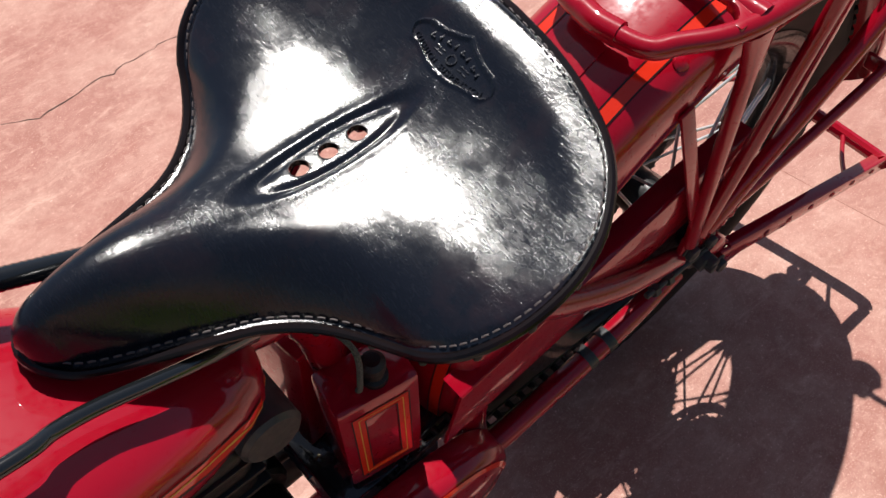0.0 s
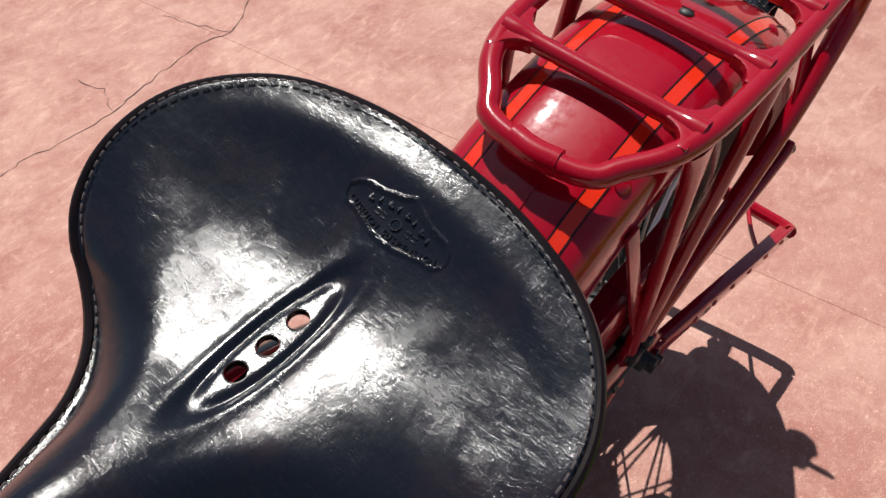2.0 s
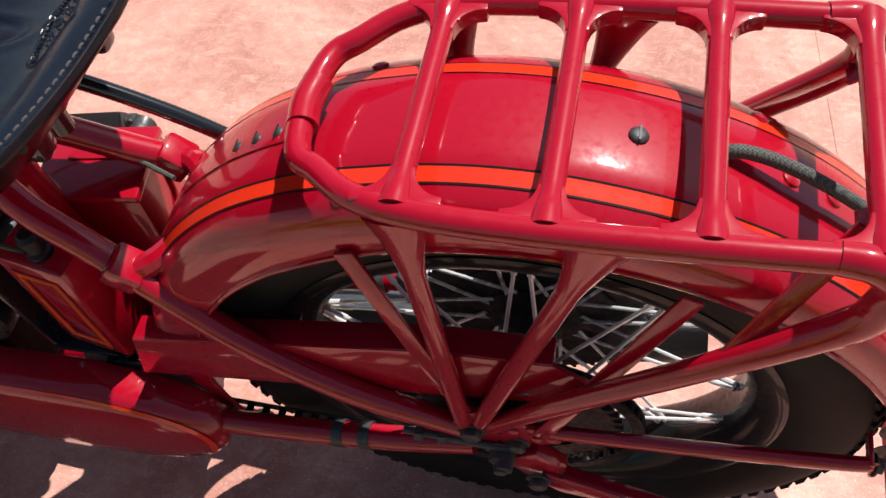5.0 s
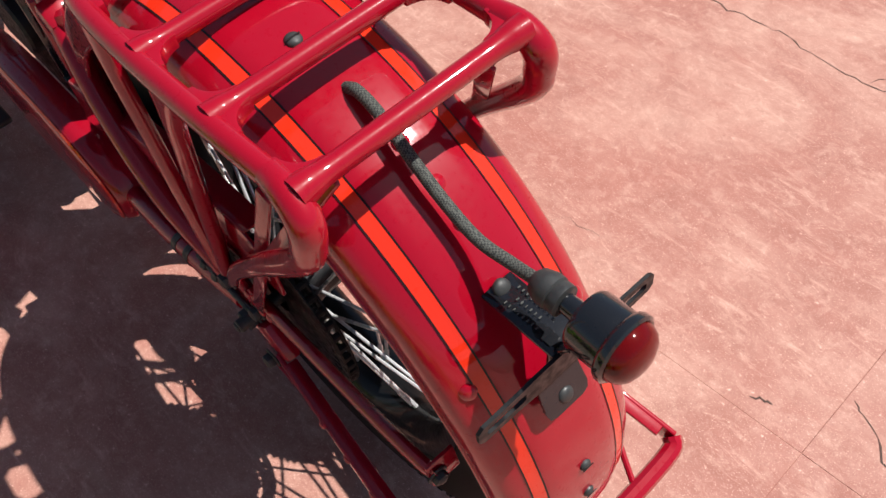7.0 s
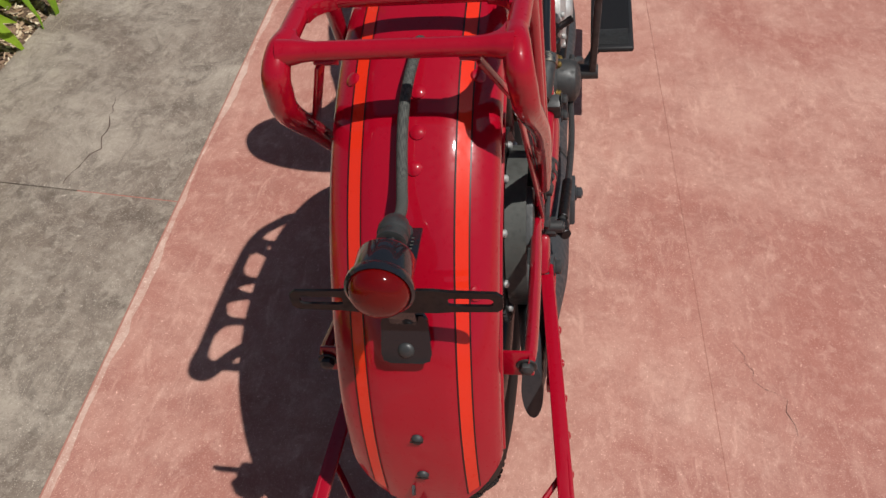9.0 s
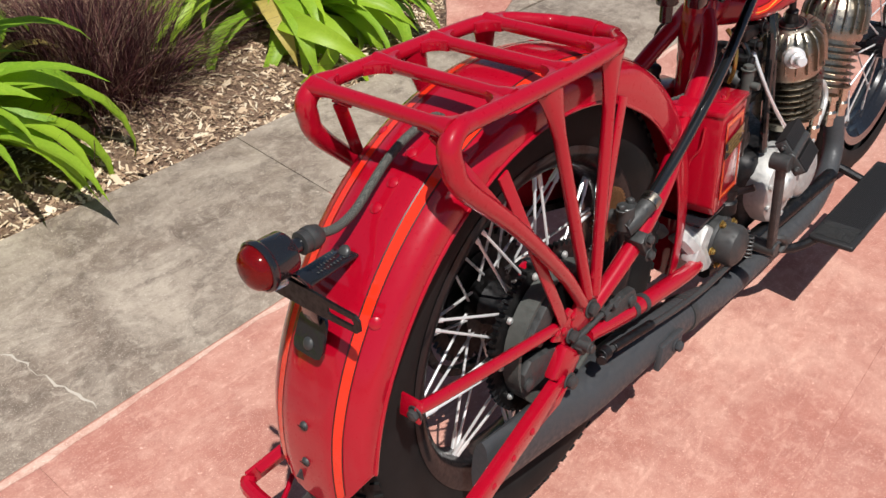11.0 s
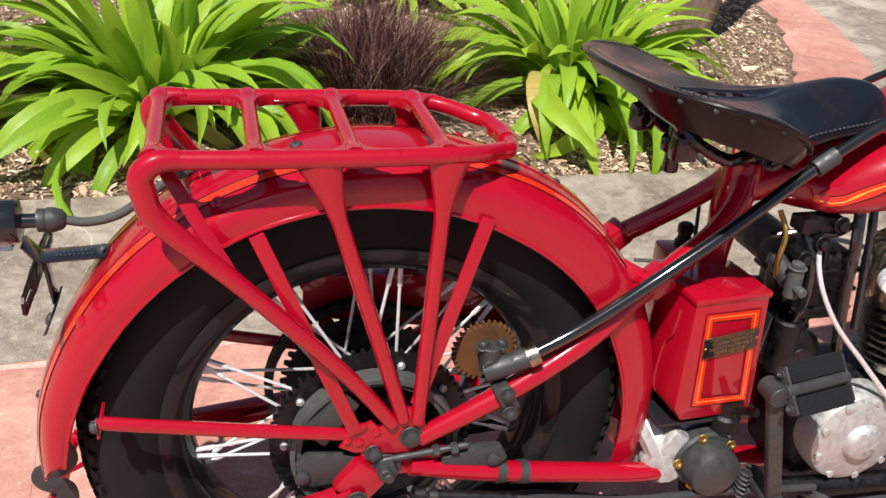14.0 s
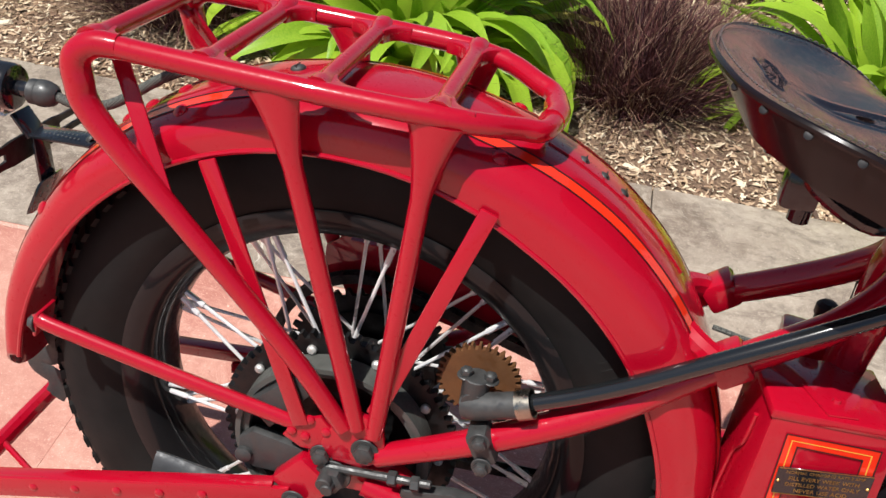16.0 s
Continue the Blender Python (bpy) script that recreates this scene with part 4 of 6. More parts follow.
tube(bm, [(0.425, 0.0, 0.21), (0.6, 0.0, 0.18), (0.95, 0, 0.17), (1.15, 0, 0.35), (1.22, 0, 0.78)], 0.017, 12, 5)
part("cradle_tube", bm, RED, frame_ob)
bm = B()
tube(bm, [(0.425, -0.075, 0.215), (0.6, -0.09, 0.20), (0.95, -0.1, 0.185)], 0.015, 12, 5)
part("engine_rail", bm, DARK_STEEL, frame_ob)

# speedometer drive: small rusty gear, right-angle box, long ribbed cable
bm = B()
gear(bm, (0.122, -0.062, 0.462), (0, 1, 0), 0.040, 0.010, 32, 0.007, 0.005)
drive = part("speedometer_gear", bm, RUST, bike, "small rust-brown toothed gear")
bm = B()
rod(bm, (0.122, -0.05, 0.462), (0.122, -0.1, 0.462), 0.0105, 16)
rod(bm, (0.122, -0.088, 0.45), (0.122, -0.088, 0.485), 0.0125, 16)
tube(bm, [(0.117, -0.09, 0.452), (0.13, -0.094, 0.457), (0.15, -0.097, 0.466), (0.166, -0.099, 0.473)], [0.014, 0.0135, 0.0125, 0.0125], 16, 4)
for dx in (-0.01, 0.012):
    hexbolt(bm, (0.122 + dx, -0.088, 0.482), (0, 0, 1), 0.0062, 0.006)
part("drive_box", bm, SATIN, drive)
bm = B()
lathe(bm, [(0.0125, 0), (0.0142, 0), (0.0142, 0.014), (0.0125, 0.014)], (0.163, -0.0985, 0.4715), (0.9, -0.03, 0.42), 24, True)
part("ferrule", bm, HEAD, drive)
hose = resample([V(0.172, -0.0965, 0.4745), V(0.215, -0.0945, 0.495), V(0.26, -0.094, 0.522), V(0.322, -0.092, 0.563), V(0.377, -0.087, 0.597), V(0.431, -0.079, 0.630), V(0.482, -0.071, 0.663), V(0.52, -0.067, 0.688), V(0.56, -0.064, 0.713), V(0.61, -0.063, 0.740), V(0.66, -0.070, 0.758), V(0.74, -0.080, 0.775), V(0.85, -0.084, 0.80), V(0.95, -0.08, 0.815)], 0.0024)
bm = B()
tube(bm, hose, [0.0078 + (0.0004 if k % 2 else 0) for k in range(len(hose))], 14, straight=True)
cable = part("speedometer_cable", bm, HOSE, bike, "shiny black ribbed drive cable")
bm = B()
tube(bm, [(0.508, -0.068, 0.680), (0.52, -0.067, 0.688), (0.533, -0.066, 0.696)], 0.0120, 14, 4)
part("sleeve", bm, SATIN, cable)
bm = B()
rbox(bm, (0.020, 0.03, 0.034), Matrix.Translation((0.139, -0.102, 0.424)) @ pose(0, 0, 0, 0, -28, 0), 0.003)
for dz in (0.012, -0.016):
    hexbolt(bm, (0.139 - dz * 0.2, -0.117, 0.424 + dz), (0, -1, 0), 0.0072, 0.006)
part("cable_clamp", bm, SATIN, cable)

# brake levers on the right
for a, b, c in (((-0.100, 0.322), (-0.02, 0.335), "rear"), ((0.132, 0.327), (0.085, 0.331), "front")):
    bm = B()
    rear = c == "rear"
    poly = [(-0.125, -0.012), (-0.11, -0.026), (0.0, -0.02), (0.03, -0.006), (0.0, 0.006), (-0.11, 0.024), (-0.125, 0.01)] if rear else [(-0.05, -0.006), (0.0, -0.018), (0.025, -0.018), (0.035, -0.004), (0.025, 0.014), (0.0, 0.016), (-0.05, 0.006)]
    ox = 0.02 if rear else 0.118
    prism(bm, poly, 0.014, Matrix.Translation((ox, -0.082 if rear else -0.094, 0.33)) @ pose(0, 0, 0, 90), 0.004)
    lathe(bm, [(0.009, 0), (0.009, 0.004), (0.005, 0.006), (0, 0.0065)], (a[0] + 0.002, -0.089 if rear else -0.101, a[1]), (0, -1, 0), 16)
    part("brake_lever", bm, SATIN, bike, "grey steel brake lever")
bm = B()
prism(bm, [(-0.034, -0.016), (0.036, -0.012), (0.04, 0.012), (-0.03, 0.02)], 0.03, Matrix.Translation((-0.062, -0.076, 0.40)) @ pose(0, 0, 0, 0, -50, 0) @ pose(0, 0, 0, 90), 0.004)
part("brake_anchor", bm, SATIN, bike, "grey steel brake band anchor")

# chain and its guard, left
bm = B()
fs, rs = V(0.405, 0.066, 0.30), V(WX, 0.066, WZ)
pts = []
for k in range(22):
    a = radians(95 + 170 * k / 21)
    pts.append(rs + 0.117 * V(math.cos(a), 0, math.sin(a)))
for k in range(22):
    pts.append(rs.lerp(fs, 0) + V(0, 0, -0.117) + (fs + V(0, 0, -0.045) - rs - V(0, 0, -0.117)) * ((k + 0.5) / 22))
for k in range(10):
    a = radians(-88 + 176 * k / 9)
    pts.append(fs + 0.045 * V(math.cos(a), 0, math.sin(a)))
for k in range(22):
    pts.append(fs + V(0, 0, 0.045) + (rs + V(0, 0, 0.117) - fs - V(0, 0, 0.045)) * ((k + 0.5) / 22))
for a, b in zip(pts, pts[1:] + pts[:1]):
    for y in (-0.0055, 0.0055):
        bar(bm, a + V(0, y, 0), b + V(0, y, 0), 0.011, 0.002, (0, 1, 0), 0)
    rod(bm, a + V(0, -0.007, 0), a + V(0, 0.007, 0), 0.0045, 8, 0.0005)
part("drive_chain", bm, DARK_STEEL, bike, "oily roller chain")
bm = B()
prism(bm, [(-0.08, 0.44), (-0.078, 0.482), (-0.045, 0.508), (0.06, 0.503), (0.13, 0.489), (0.36, 0.44), (0.38, 0.36), (0.10, 0.408), (0.0, 0.425)], 0.004, Matrix.Translation((0, 0.083, 0)) @ pose(0, 0, 0, 90) @ Matrix.Diagonal((1, 1, -1, 1)), 0.001)
bar(bm, (-0.045, 0.071, 0.5075), (0.06, 0.071, 0.5025), 0.026, 0.003, (0, 0, 1), 0.001)
bar(bm, (0.06, 0.071, 0.5025), (0.36, 0.071, 0.4395), 0.026, 0.003, (0, 0, 1), 0.001)
part("chain_guard", bm, RED, bike, "dark red pressed chain guard")

# rear stand, folded up behind
st = part("rear_stand", tube(B(), [(-0.384, 0.143, 0.236), (-0.393, 0.131, 0.231), (-0.396, 0.06, 0.229), (-0.396, -0.06, 0.229), (-0.393, -0.131, 0.231), (-0.384, -0.143, 0.236)], 0.0105, 10, 4), RED, bike, "red steel rear stand clipped up to the mudguard")
for sd in (1, -1):
    bm = B()
    bar(bm, (-0.040, sd * 0.107, 0.297), (-0.386, sd * 0.144, 0.2345), 0.026, 0.006, (0, 1, 0), 0.002)
    bar(bm, (-0.06, sd * 0.103, 0.3065), (-0.374, sd * 0.136, 0.2465), 0.005, 0.016, (0, 1, 0), 0.0015)
    prism(bm, [(-0.03, 0.0), (-0.05, -0.02), (-0.19, -0.045), (-0.19, -0.03)], 0.007, Matrix.Translation((-0.01, sd * 0.110, 0.294)) @ pose(0, 0, 0, 90), 0.002)
    part("leg", bm, RED, st)
    for k in range(6):
        bm = B()
        x = -0.13 - 0.045 * k
        z = 0.297 + (x + 0.045) * 0.180
        lathe(bm, [(0.0055, 0), (0.005, 0.002), (0.003, 0.0035), (0, 0.004)], (x, sd * (0.119 - 0.1 * (x + 0.13)), z), (0, sd, 0), 12)
        part("rivet", bm, RED, st)
    bm = B()
    hexbolt(bm, (-0.036, sd * 0.1105, 0.2975), (0, sd, 0), 0.0095, 0.008)
    part("bolt", bm, SATIN, st)
    bm = B()
    tube(bm, [(-0.392, sd * 0.075, 0.232), (-0.35, sd * 0.10, 0.236), (-0.30, sd * 0.134, 0.250)], 0.0035, 8, 3)
    part("brace", bm, RED, st)
    bm = B()
    rbox(bm, (0.05, 0.02, 0.05), Matrix.Translation((-0.03, sd * 0.096, 0.315)) @ pose(0, 0, 0, 0, 40, 0), 0.006)
    part("pivot_lug", bm, RED, st)
bm = B()
tube(bm, [(x, 0.012, z) for x, z in ((-0.388, 0.345), (-0.376, 0.325), (-0.372, 0.305), (-0.385, 0.292), (-0.40, 0.288), (-0.402, 0.276), (-0.392, 0.268), (-0.38, 0.262), (-0.378, 0.245), (-0.384, 0.232))], 0.013, 12, 4, up=(0, 1, 0), deep=0.0015)
part("stand_clip", bm, SATIN, bike, "springy steel clip that holds the stand")

# tail lamp with its brackets
LX, LY, LZ = -0.371, -0.004, 0.632
bm = B()
lathe(bm, [(0.0, 0), (0.013, 0), (0.0215, 0.002), (0.0232, 0.005), (0.0232, 0.0285), (0.0255, 0.030), (0.0268, 0.0325), (0.0268, 0.0365), (0.0247, 0.0382), (0.0232, 0.0372), (0.0228, 0.031), (0.0, 0.031)], (LX, LY, LZ), (-1, 0, 0), 40)
lamp = part("tail_lamp", bm, BLACK, bike, "black tail lamp with a domed red lens")
bm = B()
lathe(bm, [(0.0234, 0.0365), (0.023, 0.0395), (0.0208, 0.0452), (0.0166, 0.049), (0.0097, 0.0518), (0.0, 0.0528)], (LX, LY, LZ), (-1, 0, 0), 40)
part("lens", bm, LENS, lamp)
bm = B()
rbox(bm, (0.018, 0.020, 0.006), Matrix.Translation((LX - 0.02, LY, LZ - 0.0262)), 0.002)
part("window", bm, CLEAR, lamp)
bm = B()
lathe(bm, [(0.0, -0.02), (0.0075, -0.02), (0.008, 0.0), (0, 0)], (LX, LY, LZ), (-1, 0, 0), 16)
part("socket", bm, BLACK, lamp)
bm = B()
lathe(bm, [(0.006, -0.043), (0.0105, -0.0395), (0.0132, -0.031), (0.0132, -0.0245), (0.0115, -0.0235), (0.0124, -0.022), (0.0124, -0.0155), (0.010, -0.0145), (0.0, -0.0145)], (LX, LY, LZ), (-1, 0, 0), 24)
part("cable_nut", bm, SATIN, lamp)
bm = B()
tube(bm, [(LX + 0.038, LY, LZ), (-0.308, LY, 0.6275), (-0.278, 0.0, 0.632), (-0.249, 0.002, 0.650), (-0.225, 0.002, 0.667), (-0.20, 0.0, 0.681), (-0.175, -0.003, 0.690), (-0.155, -0.004, 0.693), (-0.142, -0.004, 0.687)], 0.0050, 12, 8)
part("wiring_loom", bm, CLOTH, bike, "grey-green braided wiring loom")
br = part("lamp_bracket", bar(B(), (-0.292, 0, 0.5905), (-0.362, 0, 0.588), 0.030, 0.0035, (0, 0, 1), 0.001), BLACK, bike, "black stamped lamp bracket with worn lettering")
bm = B()
bar(bm, (-0.358, -0.002, 0.586), (-0.374, -0.002, 0.608), 0.028, 0.0035, (1, 0, 0.6), 0.001)
bar(bm, (-0.356, 0, 0.587), (-0.352, 0, 0.535), 0.024, 0.0035, (1, 0, 0), 0.001)
part("upright", bm, BLACK, br)
bm = B()
plate = [(-0.017, 0.03), (0.017, 0.03), (0.0205, 0.024), (0.0225, -0.006), (0.0205, -0.0125), (0.014, -0.015), (-0.014, -0.015), (-0.0205, -0.0125), (-0.0225, -0.006), (-0.0205, 0.024)]
lo = [bm.verts.new((-0.3575 + 0.40 * z, y, 0.515 + 0.92 * z)) for y, z in plate]
hi = [bm.verts.new((-0.3612 + 0.40 * z, y, 0.5135 + 0.92 * z)) for y, z in plate]
bm.faces.new(lo)
bm.faces.new(hi)
for k in range(10):
    bm.faces.new((lo[k], lo[(k + 1) % 10], hi[(k + 1) % 10], hi[k]))
part("foot_plate", bm, BLACK, br)
for sd in (1, -1):
    # slotted arm for the number plate
    c = V(-0.364, 0, 0.576)
    bm = B()
    outer = [(0.0, -0.013), (0.034, -0.013), (0.046, -0.0115), (0.084, -0.0105), (0.089, -0.006), (0.089, 0.006), (0.084, 0.0105), (0.046, 0.0115), (0.034, 0.013), (0.0, 0.013)]
    slot = [(0.044, -0.003), (0.045, -0.0038), (0.05, -0.0045), (0.078, -0.0045), (0.081, -0.0025), (0.081, 0.0025), (0.078, 0.0045), (0.05, 0.0045), (0.045, 0.0038), (0.044, 0.003)]
    lay = [[[bm.verts.new(c + V(x, sd * y, z)) for y, z in ring] for ring in (outer, slot)] for x in (-0.0015, 0.0015)]
    for k in range(10):
        j = (k + 1) % 10
        for o, i in lay:
            bm.faces.new((o[k], o[j], i[j], i[k]))
        for q in (0, 1):
            bm.faces.new((lay[0][q][k], lay[0][q][j], lay[1][q][j], lay[1][q][k]))
    part("plate_arm", bm, DARK_STEEL, br)
bm = B()
rs = random.Random(5)
for y, n in ((-0.0088, 9), (-0.0008, 6), (0.0072, 8)):
    for k in range(n):
        x = -0.327 - (k - n / 2) * 0.0044
        bar(bm, (x, y - 0.0013, 0.5934), (x, y + 0.0013, 0.5934), rs.uniform(0.0007, 0.0015), 0.0004, (0, 0, 1), 0)
part("stamped_marks", bm, BAND, br)
for at, ax in (((-0.2985, 0, 0.5925), (-0.75, 0, 0.66)), ((-0.3615, 0, 0.511), (-0.92, 0, 0.4))):
    bm = B()
    screw(bm, at, ax, 0.0075)
    part("screw", bm, SATIN, br)


# ---- saddle ----
OUT = [(0.2522, 0.0), (0.2551, 0.0445), (0.2639, 0.0868), (0.277, 0.1208), (0.2979, 0.1471), (0.3265, 0.1673), (0.3579, 0.1767), (0.3911, 0.1761), (0.4189, 0.1654), (0.4351, 0.1495), (0.4435, 0.1324), (0.457, 0.1079), (0.4751, 0.0857), (0.5007, 0.0676), (0.5381, 0.0544), (0.5821, 0.0407), (0.6079, 0.0294), (0.6225, 0.0131), (0.6267, 0.0)]
EDGE_Z = [0.794, 0.7936, 0.7918, 0.7889, 0.7857, 0.7813, 0.7743, 0.7625, 0.7476, 0.7348, 0.726, 0.7205, 0.7188, 0.7192, 0.722, 0.7244, 0.727, 0.7288, 0.7301]
# it sits a little turned and tipped on its post
SEAT = Matrix.Translation((0.404, -0.0035, 0.752)) @ pose(0, 0, 0, -3.4, 0, -3.5) @ Matrix.Translation((-0.404, 0, -0.752))


def out_curve(n=80):
    pts = spline([V(x, y, z) for (x, y), z in zip(OUT, EDGE_Z)], 8)
    d = [0.0]
    for a, b in zip(pts, pts[1:]):
        d.append(d[-1] + (b - a).length)
    half = []
    for k in range(n // 2 + 1):
        s = d[-1] * k / (n // 2)
        half.append(V(*(float(np.interp(s, d, [p[i] for p in pts])) for i in range(3))))
    return half + [V(p.x, -p.y, p.z) for p in half[-2:0:-1]]


def mid_z(x):
    return float(np.interp(x, MX, MZ))


_mid = spline([V(x, 0, z) for x, z in ((0.2517, 0.7937), (0.265, 0.7903), (0.285, 0.7828), (0.308, 0.7728), (0.335, 0.7623), (0.36, 0.7556), (0.39, 0.7530), (0.42, 0.7514), (0.45, 0.7526), (0.49, 0.7605), (0.53, 0.7695), (0.56, 0.773), (0.592, 0.769), (0.611, 0.760), (0.622, 0.749), (0.6268, 0.735))], 8)
MX, MZ = [p.x for p in _mid], [p.z for p in _mid]
RIM = out_curve(96)
NR = len(RIM)


HOLES = [(0.382, 0.0), (0.405, 0.0), (0.428, 0.0)]
bm = B()
XS = [p.x for p in RIM[: NR // 2 + 1]]
YS = [p.y for p in RIM[: NR // 2 + 1]]
ZS = [p.z for p in RIM[: NR // 2 + 1]]


def edge_at(x):
    return float(np.interp(x, XS, YS)), float(np.interp(x, XS, ZS))


def mark_shape(y):
    """Back and front outline of the pressed maker's mark across the saddle, as offsets in x."""
    a = abs(y)
    if a >= 0.041:
        return None
    back = float(np.interp(a, [0, 0.003, 0.0075, 0.0195, 0.033, 0.038, 0.041], [0.0158, 0.0142, 0.0122, 0.0086, 0.0070, 0.0040, 0.0]))
    front = float(np.interp(a, [0, 0.009, 0.017, 0.028, 0.036, 0.039, 0.041], [0.0146, 0.0138, 0.0114, 0.0085, 0.0080, 0.0050, 0.0]))
    return back, front


def leather_z(x, y):
    yw, ez = edge_at(x)
    lip = 0.0085 * float(np.interp(x, [0.34, 0.42, 0.60, 0.624], [0.0, 1.0, 1.0, 0.0]))
    out, yw = max(0.0, abs(y) - yw + lip), max(yw - lip, 1e-4)
    t = min(1.0, abs(y) / yw)
    sp = mid_z(x)
    power = float(np.interp(x, [0.26, 0.30, 0.38, 0.46, 0.54, 0.63], [2.3, 2.35, 2.3, 2.1, 2.35, 2.3]))
    u = max(0.0, min(1.0, (t - 0.26) / 0.32))
    dish = (0.32 * (u ** 3 - u ** 4 / 2) + max(0.0, t - 0.58)) / 0.58
    dish = 0.68 * dish + 0.32 * (max(0.0, t - 0.4) / 0.6) ** 2
    k = max(0.0, min(1.0, (x - 0.46) / 0.06))
    z = sp + (ez - sp) * (dish * (1 - k) + t ** power * k)
    z += 0.0006 * math.exp(-(y / 0.047) ** 2) * math.exp(-((x - 0.395) / 0.055) ** 2)
    z += 0.0020 * (1 - math.exp(-(y / 0.045) ** 2)) * (1 - t ** 3) * math.exp(-((x - 0.385) / 0.06) ** 4)
    z += 0.01 * out
    z += 0.0020 * math.exp(-((y - 0.076) / 0.030) ** 2) * math.exp(-((x - 0.375) / 0.05) ** 4)
    z += 0.055 * y * math.exp(-(y / 0.062) ** 2) * math.exp(-((x - 0.40) / 0.07) ** 4)
    if abs(y) < 0.15 and x < 0.34:
        d = x - float(np.interp(abs(y), YS[:NR // 6], XS[:NR // 6]))
        z += 0.0024 * math.exp(-((d - 0.028) / 0.014) ** 2) * (1 - (abs(y) / 0.15) ** 4)
    roll = max(0.0, (t - 0.975) / 0.025)
    z -= 0.0022 * roll * roll
    z -= 0.003 * max(0.0, min(1.0, (0.262 - x) / 0.010)) ** 2
    u, q = (x - 0.403) / 0.0475, y / 0.0112
    rr = math.sqrt(u * u + q * q)
    if rr < 3:
        z += 0.0009 * math.exp(-((rr - 1.65) / 0.4) ** 2) - 0.0024 * math.exp(-((rr - 1.2) / 0.24) ** 2)
    s = mark_shape(y)
    if s:
        dx = x - 0.303
        d = min(s[0] + dx, s[1] - dx)          # inside is positive
        z += 0.0013 * math.exp(-(d / 0.0012) ** 2) - (0.0007 if d > 0.0012 else 0)
    return z


def grid_x():
    xs = list(np.linspace(0.2519, 0.280, 16)) + list(np.linspace(0.2808, 0.326, 60)) + list(np.linspace(0.328, 0.465, 70)) + list(np.linspace(0.468, 0.6266, 46))
    return [float(x) for x in xs]


GX = grid_x()
TT = sorted(set([round(float(v), 4) for v in np.concatenate([np.linspace(-1, -0.9, 8), np.linspace(-0.9, -0.28, 22), np.linspace(-0.28, 0.28, 96), np.linspace(0.28, 0.9, 22), np.linspace(0.9, 1, 8)])]))
rows = []
for x in GX:
    yw, _ = edge_at(x)
    # rows run denser near the middle so that slot and mark stay crisp
    rows.append([bm.verts.new((x, yw * t, leather_z(x, yw * t))) for t in TT])


def in_hole(p):
    return any(((p.x - hx) / 0.0070) ** 2 + ((p.y - hy) / 0.0062) ** 2 < 1 for hx, hy in HOLES)


for a, b in zip(rows, rows[1:]):
    for k in range(len(TT) - 1):
        q = (a[k], a[k + 1], b[k + 1], b[k])
        c = sum((v.co for v in q), V(0, 0, 0)) / 4
        if not in_hole(c):
            bm.faces.new(q)
bmesh.ops.delete(bm, geom=[v for v in bm.verts if not v.link_faces], context="VERTS")
# pull the ragged hole edges onto clean ellipses
for v in bm.verts:
    for hx, hy in HOLES:
        u, w = (v.co.x - hx) / 0.0070, (v.co.y - hy) / 0.0062
        d = math.hypot(u, w)
        if v.is_boundary and 0.5 < d < 1.6:
            v.co.x, v.co.y = hx + u / d * 0.0070, hy + w / d * 0.0062
saddle = part("saddle", bm, LEATHER, bike, "polished black leather saddle with three vent holes and stitched edge")
saddle.matrix_basis = SEAT
for hx, hy in HOLES:
    bm = B()
    z = leather_z(hx, hy)
    lathe(bm, [(0.0078, 0.0004), (0.0070, 0.0003), (0.0066, -0.0045), (0.0072, -0.005), (0.0080, -0.001)], (hx, hy, z), (0, 0, 1), 28, True)
    bmesh.ops.scale(bm, vec=(1, 0.89, 1), verts=bm.verts, space=Matrix.Translation((-hx, -hy, 0)))
    part("vent_rim", bm, LEATHER_EDGE, saddle)
# thick welted edge and its stitching
rim_line = [V(p.x, p.y, p.z) for p in RIM]
cen = V(0.40, 0, 0.74)
bm = B()
tube(bm, [p + V(0, 0, -0.0032) for p in rim_line], 0.0036, 10, 2, closed=True)
part("welt", bm, LEATHER_EDGE, saddle)
bm = B()
loop = spline(rim_line, 8, True)
d, nxt, on = 0.0, 0.0, None
for a, b in zip(loop, loop[1:] + loop[:1]):
    d += (b - a).length
    if d >= nxt:
        if on is None:
            on = b.copy()
            nxt = d + 0.0042
        else:
            inw = V(-(b - on).y, (b - on).x, 0).normalized()
            if inw.dot(cen - b) < 0:
                inw = -inw
            pa, pb = on + inw * 0.0052 + V(0, 0, 0.0016), b + inw * 0.0052 + V(0, 0, 0.0016)
            tube(bm, [pa, pa.lerp(pb, 0.5) + V(0, 0, 0.0006), pb], 0.00075, 5, 2)
            on = None
            nxt = d + 0.0024
part("stitching", bm, THREAD, saddle)
# skirt of leather under the edge, with tacks
bm = B()
sk = []
n = len(rim_line)
for k, p in enumerate(rim_line):
    f = float(np.interp(p.x, [0.25, 0.28, 0.33, 0.39, 0.44, 0.50, 0.58, 0.62], [0.026, 0.038, 0.044, 0.042, 0.030, 0.020, 0.014, 0.012]))
    inw = V(cen.x - p.x, -p.y, 0).normalized()
    sk.append([p + V(0, 0, -0.004), p + inw * 0.004 + V(0, 0, -f * 0.4), p + inw * 0.018 + V(0, 0, -f), p + inw * 0.0205 + V(0, 0, -f), p + inw * 0.008 + V(0, 0, -f * 0.4), p + inw * 0.004 + V(0, 0, -0.004)])
vv = [[bm.verts.new(q) for q in row] for row in sk]
